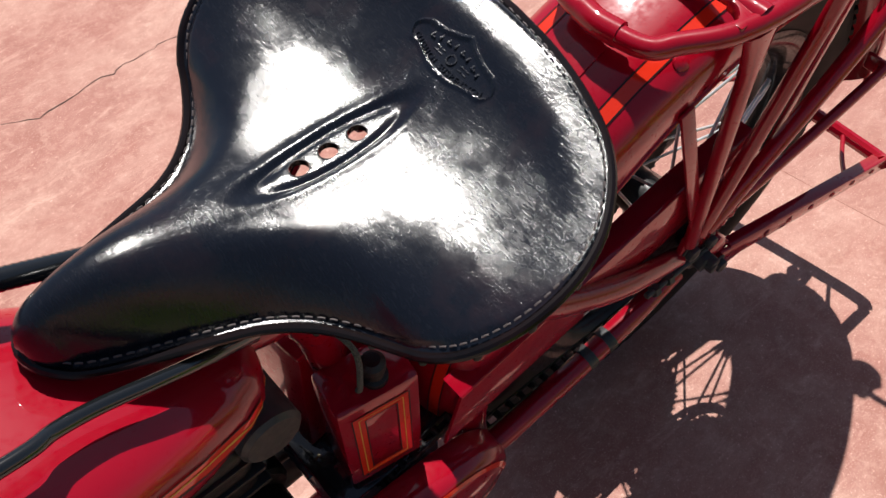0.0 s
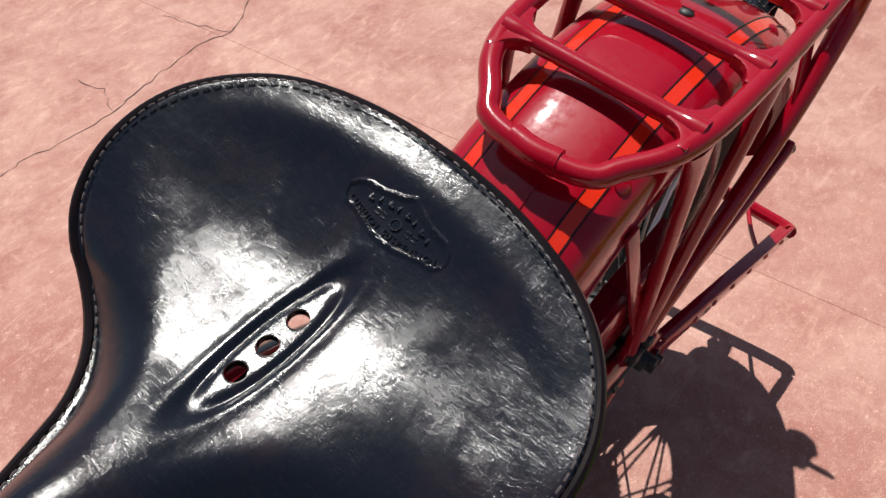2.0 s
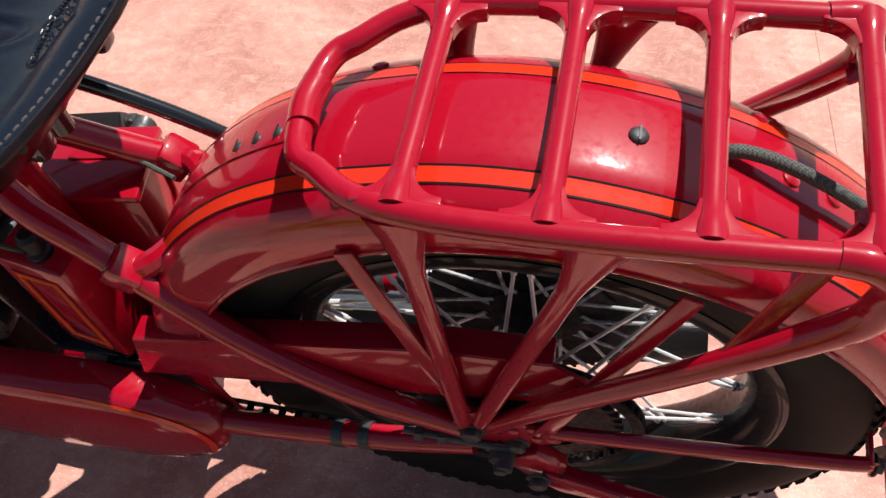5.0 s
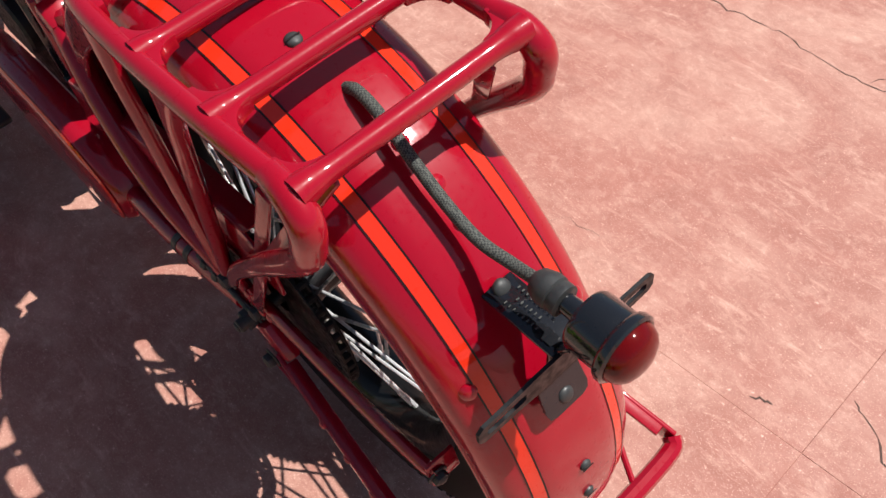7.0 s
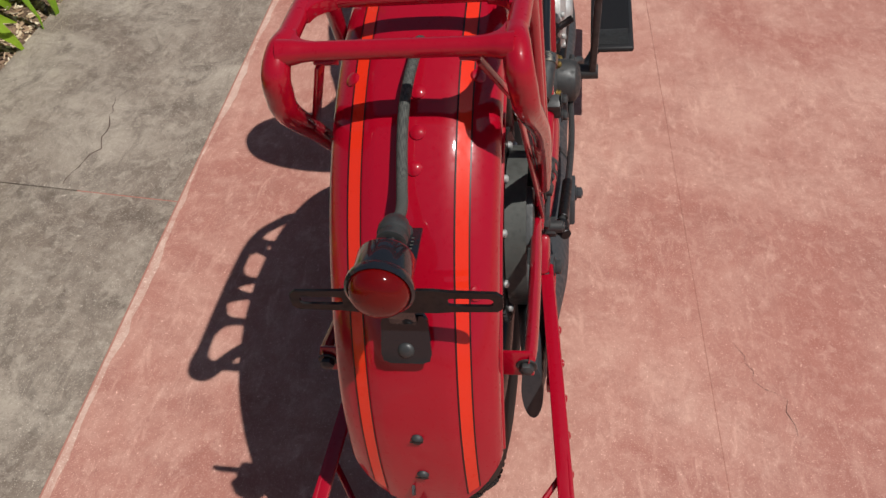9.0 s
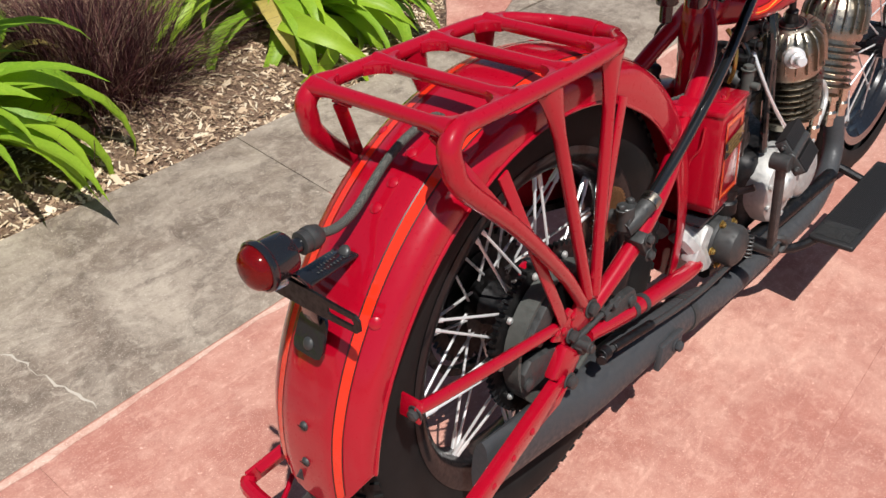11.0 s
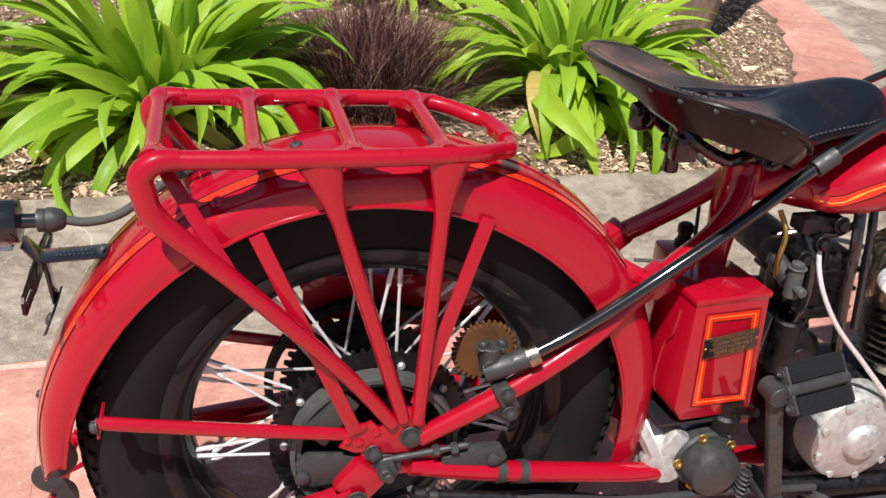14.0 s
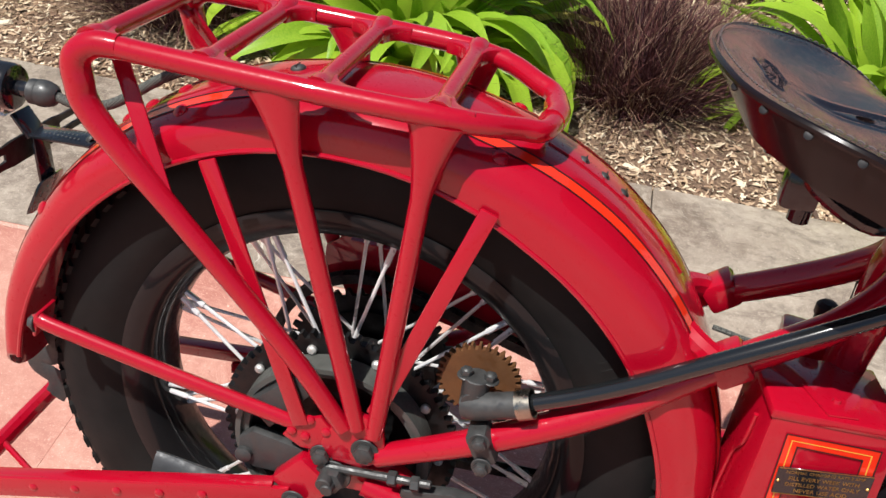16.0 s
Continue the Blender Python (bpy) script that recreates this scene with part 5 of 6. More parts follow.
for k in range(n):
    a, b = vv[k], vv[(k + 1) % n]
    for j in range(6):
        bm.faces.new((a[j], a[(j + 1) % 6], b[(j + 1) % 6], b[j]))
part("skirt", bm, LEATHER_EDGE, saddle, "glossy black-brown leather skirt with tacks")
for k in range(0, n, 3):
    p = sk[k][1].lerp(sk[k][2], -0.35)
    o = V(p.x - cen.x, p.y * 1.6, 0.1).normalized()
    if 0.262 < p.x < 0.5:
        bm = B()
        lathe(bm, [(0.0036, 0.0), (0.003, 0.0012), (0.0, 0.0018)], p + o * 0.0008, o, 10)
        part("tack", bm, DARK_STEEL, saddle)
# pressed mark: raised bars where the name stands, small rules and a ring in the middle
for k in range(8):
    y = -0.0235 + 0.0067 * k
    xx = 0.3005 - 0.0050 * math.cos(y * 60)
    bm = B()
    rbox(bm, (0.0062, 0.0020, 0.0012), Matrix.Translation((xx, y - 0.0013, leather_z(xx, y))), 0.0004, 1)
    rbox(bm, (0.0014, 0.0030, 0.0012), Matrix.Translation((xx + 0.0022 * (-1) ** k, y + 0.0008, leather_z(xx, y))), 0.0004, 1)
    part("pressed_bar", bm, LEATHER, saddle)
for xo in (0.3030, 0.3058):
    for k in (-3, -2, 2, 3):
        y = k * 0.0050
        bm = B()
        rbox(bm, (0.0013, 0.0042, 0.0010), Matrix.Translation((xo, y, leather_z(xo, y))), 0.0003, 1)
        part("pressed_bar", bm, LEATHER, saddle)


def words(text, size, m, parent, material, name="lettering", extrude=0.0006, align="CENTER"):
    cu = bpy.data.curves.new(name, "FONT")
    cu.body, cu.size, cu.extrude, cu.align_x, cu.align_y = text, size, extrude, align, "CENTER"
    cu.resolution_u = 3
    tmp = new(name, cu)
    dg = bpy.context.evaluated_depsgraph_get()
    me = bpy.data.meshes.new_from_object(tmp.evaluated_get(dg))
    bpy.data.objects.remove(tmp)
    me.materials.clear()
    me.materials.append(material)
    ob = part(name, me, None, parent)
    ob.matrix_basis = m
    return ob


for k, ch in enumerate("CUSHION SUSPENSION"):
    y = -0.0332 + 0.0039 * k
    x = 0.3122 - 4.4 * y * y
    if ch != " ":
        tilt = math.degrees(math.atan2(1, -8.8 * y))
        words(ch, 0.0056, Matrix.Translation((x, y, leather_z(x, y) + 0.0004)) @ pose(0, 0, 0, 0, 22, 0) @ pose(0, 0, 0, 0, 0, tilt), saddle, LEATHER)
bm = B()
lathe(bm, [(0.0042, 0.0002), (0.0042, 0.0009), (0.003, 0.0009), (0.003, 0.0002)], (0.3044, 0, leather_z(0.3044, 0)), (0.3, 0, 1), 20, True)
part("pressed_ring", bm, LEATHER, saddle)

# what carries the saddle
sp = part("seat_post", rod(B(), (0.455, 0, 0.60), (0.448, 0, 0.70), 0.0145, 18), NICKEL, bike, "bright seat post with black spring bracket")
bm = B()
rbox(bm, (0.10, 0.05, 0.012), Matrix.Translation((0.455, 0, 0.703)), 0.004)
tube(bm, [(0.335, -0.05, 0.733), (0.35, -0.066, 0.715), (0.40, -0.062, 0.692), (0.46, -0.02, 0.694)], 0.008, 10, 4)
tube(bm, [(0.335, 0.05, 0.733), (0.35, 0.055, 0.715), (0.38, 0.045, 0.692), (0.46, 0.02, 0.694)], 0.008, 10, 4)
tube(bm, [(0.335, -0.05, 0.733), (0.33, 0, 0.736), (0.335, 0.05, 0.733)], 0.008, 10, 4)
for x, y in ((0.34, -0.055), (0.34, 0.055)):
    rbox(bm, (0.03, 0.022, 0.034), Matrix.Translation((x, y, 0.708)), 0.006)
part("spring_bracket", bm, BLACK, sp)
bm = B()
lathe(bm, [(0, 0), (0.0085, 0), (0.0095, 0.001), (0.0095, 0.026), (0.0155, 0.027), (0.0165, 0.029), (0.0165, 0.042), (0.0155, 0.044), (0.0095, 0.045), (0.0095, 0.072), (0, 0.072)], (0.361, 0.003, 0.655), (0, 0, 1), 18)
part("bump_stop", bm, BLACK, sp)
bm = B()
rod(bm, (0.475, -0.035, 0.678), (0.475, 0.035, 0.678), 0.014, 16)
hexbolt(bm, (0.475, -0.036, 0.678), (0, -1, 0), 0.009, 0.006)
rbox(bm, (0.05, 0.04, 0.03), Matrix.Translation((0.465, 0, 0.685)), 0.005)
part("pivot", bm, BLACK, sp)
for k, pts in enumerate(([(0.452, -0.029, 0.628), (0.428, -0.046, 0.602), (0.405, -0.050, 0.572), (0.36, -0.045, 0.556), (0.316, -0.030, 0.553)], [(0.458, 0.031, 0.635), (0.447, 0.058, 0.612), (0.452, 0.066, 0.57), (0.446, 0.050, 0.526)])):
    bm = B()
    tube(bm, pts, 0.0026, 8, 6)
    part("cloth_wire", bm, CLOTH, bike, "thin cloth-covered wire")

# ---- battery box ----
bm = B()
poly = [(0.357, 0.372), (0.370, 0.352), (0.478, 0.346), (0.465, 0.524), (0.358, 0.528)]
prism(bm, poly, 0.084, Matrix.Translation((0, -0.054, 0)) @ pose(0, 0, 0, 90), 0.004)
box = part("battery_box", bm, RED, bike, "red sheet-steel battery box with orange border stripes")
box.matrix_basis = Matrix.Translation((0.42, 0, 0)) @ pose(0, 0, 0, 0, 0, 6.4) @ Matrix.Translation((-0.42, 0, 0))
bm = B()
rbox(bm, (0.112, 0.089, 0.010), Matrix.Translation((0.4115, -0.0535, 0.527)) @ pose(0, 0, 0, 0, 2.1, 0), 0.003)
part("lid", bm, RED, box)
bm = B()
prism(bm, [(-0.026, 0.024), (0.026, 0.024), (0.014, -0.012), (-0.012, -0.014)], 0.0022, Matrix.Translation((0.414, -0.080, 0.5330)) @ pose(0, 0, 0, 0, 2.1, 0), 0.0008)
lathe(bm, [(0.004, 0), (0.003, 0.003), (0, 0.0035)], (0.414, -0.074, 0.534), (0, 0, 1), 10)
part("latch", bm, RED, box)
# strap edge pressed into the back of the box
bm = B()
tube(bm, [(0.3560, -0.070, 0.505), (0.3556, -0.066, 0.47), (0.3552, -0.052, 0.445), (0.3552, -0.046, 0.39), (0.3600, -0.048, 0.368)], 0.0022, 8, 5)
part("seam", bm, RED, box)


def border(owner, yy, a, material, inset, w, name):
    """A painted frame on one side of a box."""
    bm = B()
    cx, cz = sum(p[0] for p in a) / 4, sum(p[1] for p in a) / 4
    a = [(x + (inset if x < cx else -inset), z + (inset if z < cz else -inset)) for x, z in a]
    inn = [(x + (w if x < cx else -w), z + (w if z < cz else -w)) for x, z in a]
    o = [bm.verts.new((x, yy, z)) for x, z in a]
    i = [bm.verts.new((x, yy, z)) for x, z in inn]
    for k in range(4):
        bm.faces.new((o[k], o[(k + 1) % 4], i[(k + 1) % 4], i[k]))
    return part(name, bm, material, owner)


def lined(owner, y, out, a):
    border(owner, y + out * 0.0006, a, ORANGE, 0.0010, 0.0115, "stripe")
    border(owner, y + out * 0.0010, a, BLACK_LINE, 0.0, 0.0012, "pinstripe")
    border(owner, y + out * 0.0010, a, BLACK_LINE, 0.0120, 0.0012, "pinstripe")
    border(owner, y + out * 0.0010, a, GOLD_LINE, 0.0062, 0.0010, "pinstripe")


lined(box, -0.0962, -1, [(0.381, 0.372), (0.467, 0.366), (0.455, 0.508), (0.374, 0.511)])
# its fellow on the other side of the seat tube
bm = B()
rbox(bm, (0.079, 0.050, 0.165), Matrix.Translation((0, -0.025, -0.0835)), 0.005)
side = part("tool_box", bm, RED, bike, "red sheet-steel tool box with orange border stripe")
side.matrix_basis = Matrix.Translation((0.437, 0.0664, 0.528)) @ pose(0, 0, 0, 0, 0, -9.4)
bm = B()
lathe(bm, [(0.012, 0), (0.012, 0.006), (0.009, 0.008), (0.009, 0.018), (0.011, 0.019), (0.011, 0.028), (0.007, 0.032), (0, 0.033)], (-0.006, -0.018, -0.001), (0, 0, 1), 18)
part("filler_cap", bm, DARK_STEEL, side)
lined(side, 0.0, 1, [(-0.028, -0.15), (0.028, -0.15), (0.028, -0.017), (-0.028, -0.017)])

PM = Matrix.Translation((0.4190, -0.0985, 0.464)) @ pose(0, 0, 0, 0, -4.0, 0) @ pose(0, 0, 0, 90)
bm = B()
rbox(bm, (0.080, 0.0295, 0.0016), PM, 0.0006, 1)
plate = part("caution_plate", bm, BLACK, box, "black plate with brass letters on battery care")
bm = B()
for x in (-0.0375, 0.0375):
    lathe(bm, [(0.0016, 0), (0.001, 0.001), (0, 0.0012)], PM @ V(x, 0, 0.0008), PM.to_3x3() @ V(0, 0, 1), 8)
for s in ((0.0785, 0.0006, 0.0143), (0.0785, 0.0006, -0.0143)):
    rbox(bm, (s[0], s[1], 0.0006), PM @ Matrix.Translation((0, s[2], 0.0009)), 0)
part("plate_rim", bm, BRASS, plate)
for text, size, yy in (("NORMAL CHARGING RATE 2 AMP", 0.0043, 0.0103), ("FILL EVERY WEEK WITH", 0.0056, 0.0036), ("DISTILLED WATER ONLY", 0.0056, -0.0032), ("NEVER USE ACID", 0.0060, -0.0100)):
    words(text, size, PM @ Matrix.Translation((0, yy, 0.0009)), box, BRASS, extrude=0.0002)

# black tray added under both boxes, turned up towards the engine, as stand-in shade
bm = B()
rbox(bm, (0.150, 0.160, 0.006), Matrix.Translation((0.428, -0.014, 0.3415)), 0.002)
rbox(bm, (0.006, 0.120, 0.130), Matrix.Translation((0.506, 0.004, 0.405)) @ pose(0, 0, 0, 0, 6, 0), 0.002)
part("shade_tray", bm, BLACK, bike, "added black tray and panel standing in for shade under the boxes")

# ---- fuel tank ----
bm = B()
secs = [(0.503, 0.012, 0.622, 0.640), (0.509, 0.036, 0.612, 0.649), (0.52, 0.053, 0.606, 0.659), (0.54, 0.066, 0.604, 0.672), (0.575, 0.08, 0.604, 0.694), (0.64, 0.097, 0.612, 0.722), (0.72, 0.108, 0.628, 0.752), (0.82, 0.117, 0.645, 0.798), (0.95, 0.118, 0.668, 0.815), (1.08, 0.10, 0.692, 0.82), (1.18, 0.065, 0.72, 0.812), (1.23, 0.02, 0.75, 0.79)]
xs = np.concatenate([np.linspace(0.503, 0.55, 12), np.linspace(0.56, 1.23, 40)])
rings = []


def tank_ring(x):
    w, zb, zt = (float(np.interp(x, [s[0] for s in secs], [s[k] for s in secs])) for k in (1, 2, 3))
    return w, (zb + zt) / 2, (zt - zb) / 2


def tank_point(x, a, grow=0.0):
    w, zc, h = tank_ring(x)
    c, s = math.cos(a), math.sin(a)
    e = 0.72
    return V(x, (w + grow) * math.copysign(abs(c) ** e, c), zc + (h + grow) * math.copysign(abs(s) ** e, s))


def tail(p):
    """The right half of the tank ends a little further forward."""
    return V(p.x + 0.03 * max(0.0, min(1.0, -p.y / 0.03)) * max(0.0, min(1.0, (0.63 - p.x) / 0.11)), p.y, p.z)


for x in xs:
    rings.append([bm.verts.new(tail(tank_point(float(x), 2 * math.pi * k / 40))) for k in range(40)])
for a, b in zip(rings, rings[1:]):
    for k in range(40):
        bm.faces.new((a[k], a[(k + 1) % 40], b[(k + 1) % 40], b[k]))
bm.faces.new(rings[0][::-1])
bm.faces.new(rings[-1])
tank = part("fuel_tank", bm, RED, bike, "red teardrop fuel tank with orange and yellow lining")
for sd in (1, -1):
    for lo, hi, mt, nm, g in ((-0.075, 0.075, ORANGE, "stripe", 0.0008), (-0.01, 0.01, GOLD_LINE, "pinstripe", 0.0012), (-0.09, -0.075, BLACK_LINE, "pinstripe", 0.0011), (0.075, 0.09, BLACK_LINE, "pinstripe", 0.0011)):
        bm = B()
        row = []
        for x in np.linspace(0.511, 1.17, 48):
            mid = float(np.interp(x, [0.511, 0.53, 0.56, 0.62, 1.17], [-0.10, -0.10, 0.04, 0.14, 0.16]))
            wide = float(np.interp(x, [0.511, 0.53, 0.58, 0.7], [2.2, 1.7, 1.2, 1.0]))
            pts = []
            for f in (0, 0.33, 0.66, 1):
                a = mid + (lo + (hi - lo) * f) * wide
                p = tank_point(float(x), a, g)
                pts.append(bm.verts.new(tail(V(p.x, sd * p.y, p.z))))
            row.append(pts)
        for a, b in zip(row, row[1:]):
            for k in range(3):
                bm.faces.new((a[k], a[k + 1], b[k + 1], b[k]))
        part(nm, bm, mt, tank)

bm = B()
tube(bm, [(0.505, 0.030, 0.668), (0.519, 0.0345, 0.681), (0.544, 0.041, 0.700), (0.573, 0.0434, 0.715), (0.606, 0.0432, 0.728), (0.633, 0.047, 0.740), (0.655, 0.054, 0.750), (0.74, 0.062, 0.776), (0.84, 0.064, 0.81), (0.95, 0.06, 0.828)], 0.0052, 12, 5)
part("control_hose", bm, HOSE, bike, "black sleeved control hose lying along the tank top")

# ---- engine and gearbox ----
eng = part("engine", rbox(B(), (0.30, 0.12, 0.17), Matrix.Translation((0.735, -0.012, 0.275)), 0.03, 4), DARK_STEEL, bike, "air-cooled engine with nickelled cylinder heads and grey crankcase")
for cx, ax in ((0.735, (-0.22, 0, 1)), (0.875, (0.25, 0, 1))):
    base = V(cx, -0.06, 0.382)
    bm = B()
    prof = [(0, 0), (0.044, 0)]
    for k in range(7):
        h = 0.022 + 0.0125 * k
        prof += [(0.044, h), (0.059, h + 0.002), (0.060, h + 0.0035), (0.044, h + 0.006)]
    prof += [(0.044, 0.125), (0, 0.125)]
    lathe(bm, prof, base, ax, 40)
    cyl = part("cylinder", bm, HEAD, eng)
    bm = B()
    lathe(bm, [(0.0, 0.112), (0.055, 0.112), (0.057, 0.118), (0.056, 0.140), (0.052, 0.165), (0.042, 0.186), (0.022, 0.198), (0, 0.2)], base, ax, 40)
    part("cylinder_head", bm, HEAD, eng)
    mm = turn_to(ax, base)
    bm = B()
    prism(bm, [(0.024, 0.19), (0.042, 0.196), (0.054, 0.186), (0.061, 0.165), (0.063, 0.128), (0.054, 0.122), (0.05, 0.16)], 0.0032, pose(0, 0, 0, 90), 0.0006)
    fin = finish("head_fin", bm, HEAD)
    for k in range(20):
        ob = part("head_fin", fin, None, eng)
        ob.matrix_basis = mm @ pose(0, 0, 0, 0, 0, 18 * k)
    bm = B()
    lathe(bm, [(0.026, 0.19), (0.026, 0.197), (0.012, 0.2), (0.010, 0.215), (0.011, 0.219), (0.006, 0.224), (0.0055, 0.245), (0, 0.246)], base, ax, 20)
    part("spark_plug", bm, DARK_STEEL, eng)
    for dx in (-0.03, 0.03):
        bm = B()
        lathe(bm, [(0.010, 0.0), (0.010, 0.015), (0.0125, 0.017), (0.0125, 0.026), (0.008, 0.03), (0.008, 0.05), (0.011, 0.052), (0.011, 0.06), (0, 0.06)], (cx + dx - 0.01, -0.108, 0.345), (0, 0, 1), 20)
        part("valve_cover", bm, NICKEL, eng)
bm = B()
lathe(bm, [(0, 0.038), (0.02, 0.038), (0.026, 0.034), (0.03, 0.027), (0.058, 0.024), (0.070, 0.018), (0.074, 0.008), (0.074, -0.02)], (0.665, -0.082, 0.285), (0, -1, 0), 40)
for k in range(9):
    a = k * 0.698
    lathe(bm, [(0.0055, 0.018), (0.0055, 0.023), (0, 0.024)], (0.665 + 0.063 * math.cos(a), -0.084, 0.285 + 0.063 * math.sin(a)), (0, -1, 0), 10)
part("cam_cover", bm, SILVER, eng)
bm = B()
lathe(bm, [(0, 0.022), (0.035, 0.022), (0.052, 0.014), (0.06, 0.0), (0.06, -0.02)], (0.80, -0.082, 0.255), (0, -1, 0), 36)
part("timing_cover", bm, SILVER, eng)
bm = B()
lathe(bm, [(0.0, 0.046), (0.007, 0.046), (0.009, 0.044), (0.009, 0.03), (0.013, 0.028), (0.013, 0.018), (0.018, 0.012), (0.018, 0)], (0.655, -0.085, 0.530), (-0.75, -0.65, 0.15), 20)
part("exhaust_nut", bm, CHROME, eng)
bm = B()
rod(bm, (0.56, -0.03, 0.42), (0.56, 0.03, 0.42), 0.04, 28, 0.004)
rod(bm, (0.545, -0.05, 0.38), (0.545, -0.05, 0.46), 0.018, 18, 0.003)
rbox(bm, (0.06, 0.05, 0.045), Matrix.Translation((0.56, -0.02, 0.50)), 0.008)
part("carburettor", bm, DARK_STEEL, eng)
for pts, r, mt in (([(0.79, -0.075, 0.45), (0.82, -0.09, 0.43), (0.82, -0.1, 0.395), (0.765, -0.11, 0.365), (0.745, -0.112, 0.33), (0.744, -0.112, 0.29)], 0.0058, SILVER),
                   ([(0.57, -0.03, 0.60), (0.553, -0.07, 0.54), (0.58, -0.09, 0.476), (0.642, -0.1, 0.406), (0.69, -0.11, 0.35), (0.71, -0.115, 0.31)], 0.0033, CHROME),
                   ([(0.56, -0.03, 0.615), (0.575, -0.045, 0.56), (0.58, -0.045, 0.48), (0.57, -0.04, 0.43)], 0.0048, DARK_STEEL),
                   ([(0.50, -0.03, 0.575), (0.54, -0.045, 0.585), (0.58, -0.05, 0.582), (0.62, -0.04, 0.595)], 0.0045, HOSE),
                   ([(0.505, -0.03, 0.61), (0.51, -0.045, 0.585), (0.505, -0.05, 0.55), (0.515, -0.04, 0.52)], 0.0035, BRASS)):
    bm = B()
    tube(bm, pts, r, 10, 7)
    part("oil_line", bm, mt, eng)
bm = B()
for x, z in ((0.555, 0.575), (0.575, 0.60), (0.535, 0.555)):
    rod(bm, (x, -0.06, z), (x, -0.03, z), 0.009, 10)
    hexbolt(bm, (x, -0.06, z), (0, -1, 0), 0.008, 0.006)
rbox(bm, (0.05, 0.03, 0.02), Matrix.Translation((0.55, -0.04, 0.595)), 0.004)
part("throttle_linkage", bm, DARK_STEEL, eng)
bm = B()
rod(bm, (0.525, -0.02, 0.55), (0.525, 0.05, 0.55), 0.028, 24, 0.004)
rod(bm, (0.525, -0.055, 0.52), (0.525, -0.02, 0.535), 0.013, 16)
part("oil_pump", bm, SATIN, eng)

bm = B()
lathe(bm, [(0, 0), (0.040, 0), (0.044, 0.004), (0.044, 0.085), (0.041, 0.09), (0.036, 0.093), (0.036, 0.12), (0.03, 0.126), (0, 0.128)], (0.572, 0.075, 0.40), (0, -1, 0), 32)
rod(bm, (0.572, -0.045, 0.40), (0.572, -0.06, 0.40), 0.016, 18)
part("magneto", bm, DARK_STEEL, eng)
bm = B()
rbox(bm, (0.085, 0.09, 0.10), Matrix.Translation((0.585, -0.005, 0.50)), 0.014, 3)
for dz in (-0.028, 0.0, 0.028):
    rbox(bm, (0.094, 0.098, 0.006), Matrix.Translation((0.585, -0.005, 0.50 + dz)), 0.002)
part("intake_housing", bm, DARK_STEEL, eng)
for pts, r in (([(0.60, -0.055, 0.625), (0.598, -0.068, 0.57), (0.602, -0.07, 0.50), (0.612, -0.072, 0.42), (0.63, -0.07, 0.36)], 0.0075),
               ([(0.622, -0.05, 0.628), (0.624, -0.06, 0.58), (0.628, -0.066, 0.51), (0.632, -0.07, 0.45)], 0.006),
               ([(0.53, -0.03, 0.60), (0.548, -0.052, 0.56), (0.552, -0.06, 0.50), (0.545, -0.055, 0.44), (0.55, -0.05, 0.37)], 0.0055)):
    bm = B()
    tube(bm, pts, r, 10, 7)
    part("black_hose", bm, HOSE, eng)
bm = B()
rod(bm, (0.523, -0.066, 0.505), (0.523, -0.066, 0.545), 0.010, 16)
rod(bm, (0.523, -0.066, 0.52), (0.523, -0.088, 0.52), 0.0065, 12)
hexbolt(bm, (0.523, -0.066, 0.545), (0, 0, 1), 0.009, 0.006)
part("drain_tap", bm, BAND, eng)
gb = part("gearbox", rbox(B(), (0.13, 0.14, 0.11), Matrix.Translation((0.425, -0.005, 0.285)), 0.02, 3), SILVER, bike, "cast aluminium gearbox with a dark domed cover")
gb.location = (0.002, 0, -0.013)
bm = B()
rbox(bm, (0.05, 0.03, 0.07), Matrix.Translation((0.385, -0.08, 0.30)) @ pose(0, 0, 0, 0, 35, 0), 0.008)
tube(bm, [(0.36, -0.05, 0.33), (0.37, -0.075, 0.305), (0.385, -0.085, 0.265)], 0.02, 10, 3)
part("cast_lug", bm, SILVER, gb)
bm = B()
lathe(bm, [(0.044, 0), (0.044, 0.018), (0.041, 0.022), (0.036, 0.0225), (0.036, 0.044), (0.033, 0.052), (0.024, 0.058), (0.01, 0.0605), (0, 0.061)], (0.43, -0.078, 0.292), (0, -1, 0), 40)
dome = part("domed_cover", bm, SATIN, gb)
for k in range(5):
    bm = B()
    a = 0.6 + k * 1.257
    hexbolt(bm, (0.43 + 0.040 * math.cos(a), -0.099, 0.292 + 0.040 * math.sin(a)), (0, -1, 0), 0.0055, 0.005)
    part("cover_bolt", bm, BRASS, gb)
bm = B()
lathe(bm, [(0.02, 0), (0.02, 0.02), (0.016, 0.024), (0.016, 0.034), (0.019, 0.036), (0.019, 0.044), (0, 0.046)], (0.455, -0.085, 0.335), (0, 0, 1), 20)
rod(bm, (0.455, -0.085, 0.365), (0.47, -0.125, 0.385), 0.006, 10)
part("filler_cap", bm, DARK_STEEL, gb)
bm = B()
cpts = [V(0.475 + 0.008 * math.cos(k * 0.9), -0.125 + 0.011 * math.sin(k * 0.9), 0.295 - k * 0.0011) for k in range(44)]
tube(bm, cpts, 0.0018, 6, 1)
part("return_spring", bm, SATIN, gb)

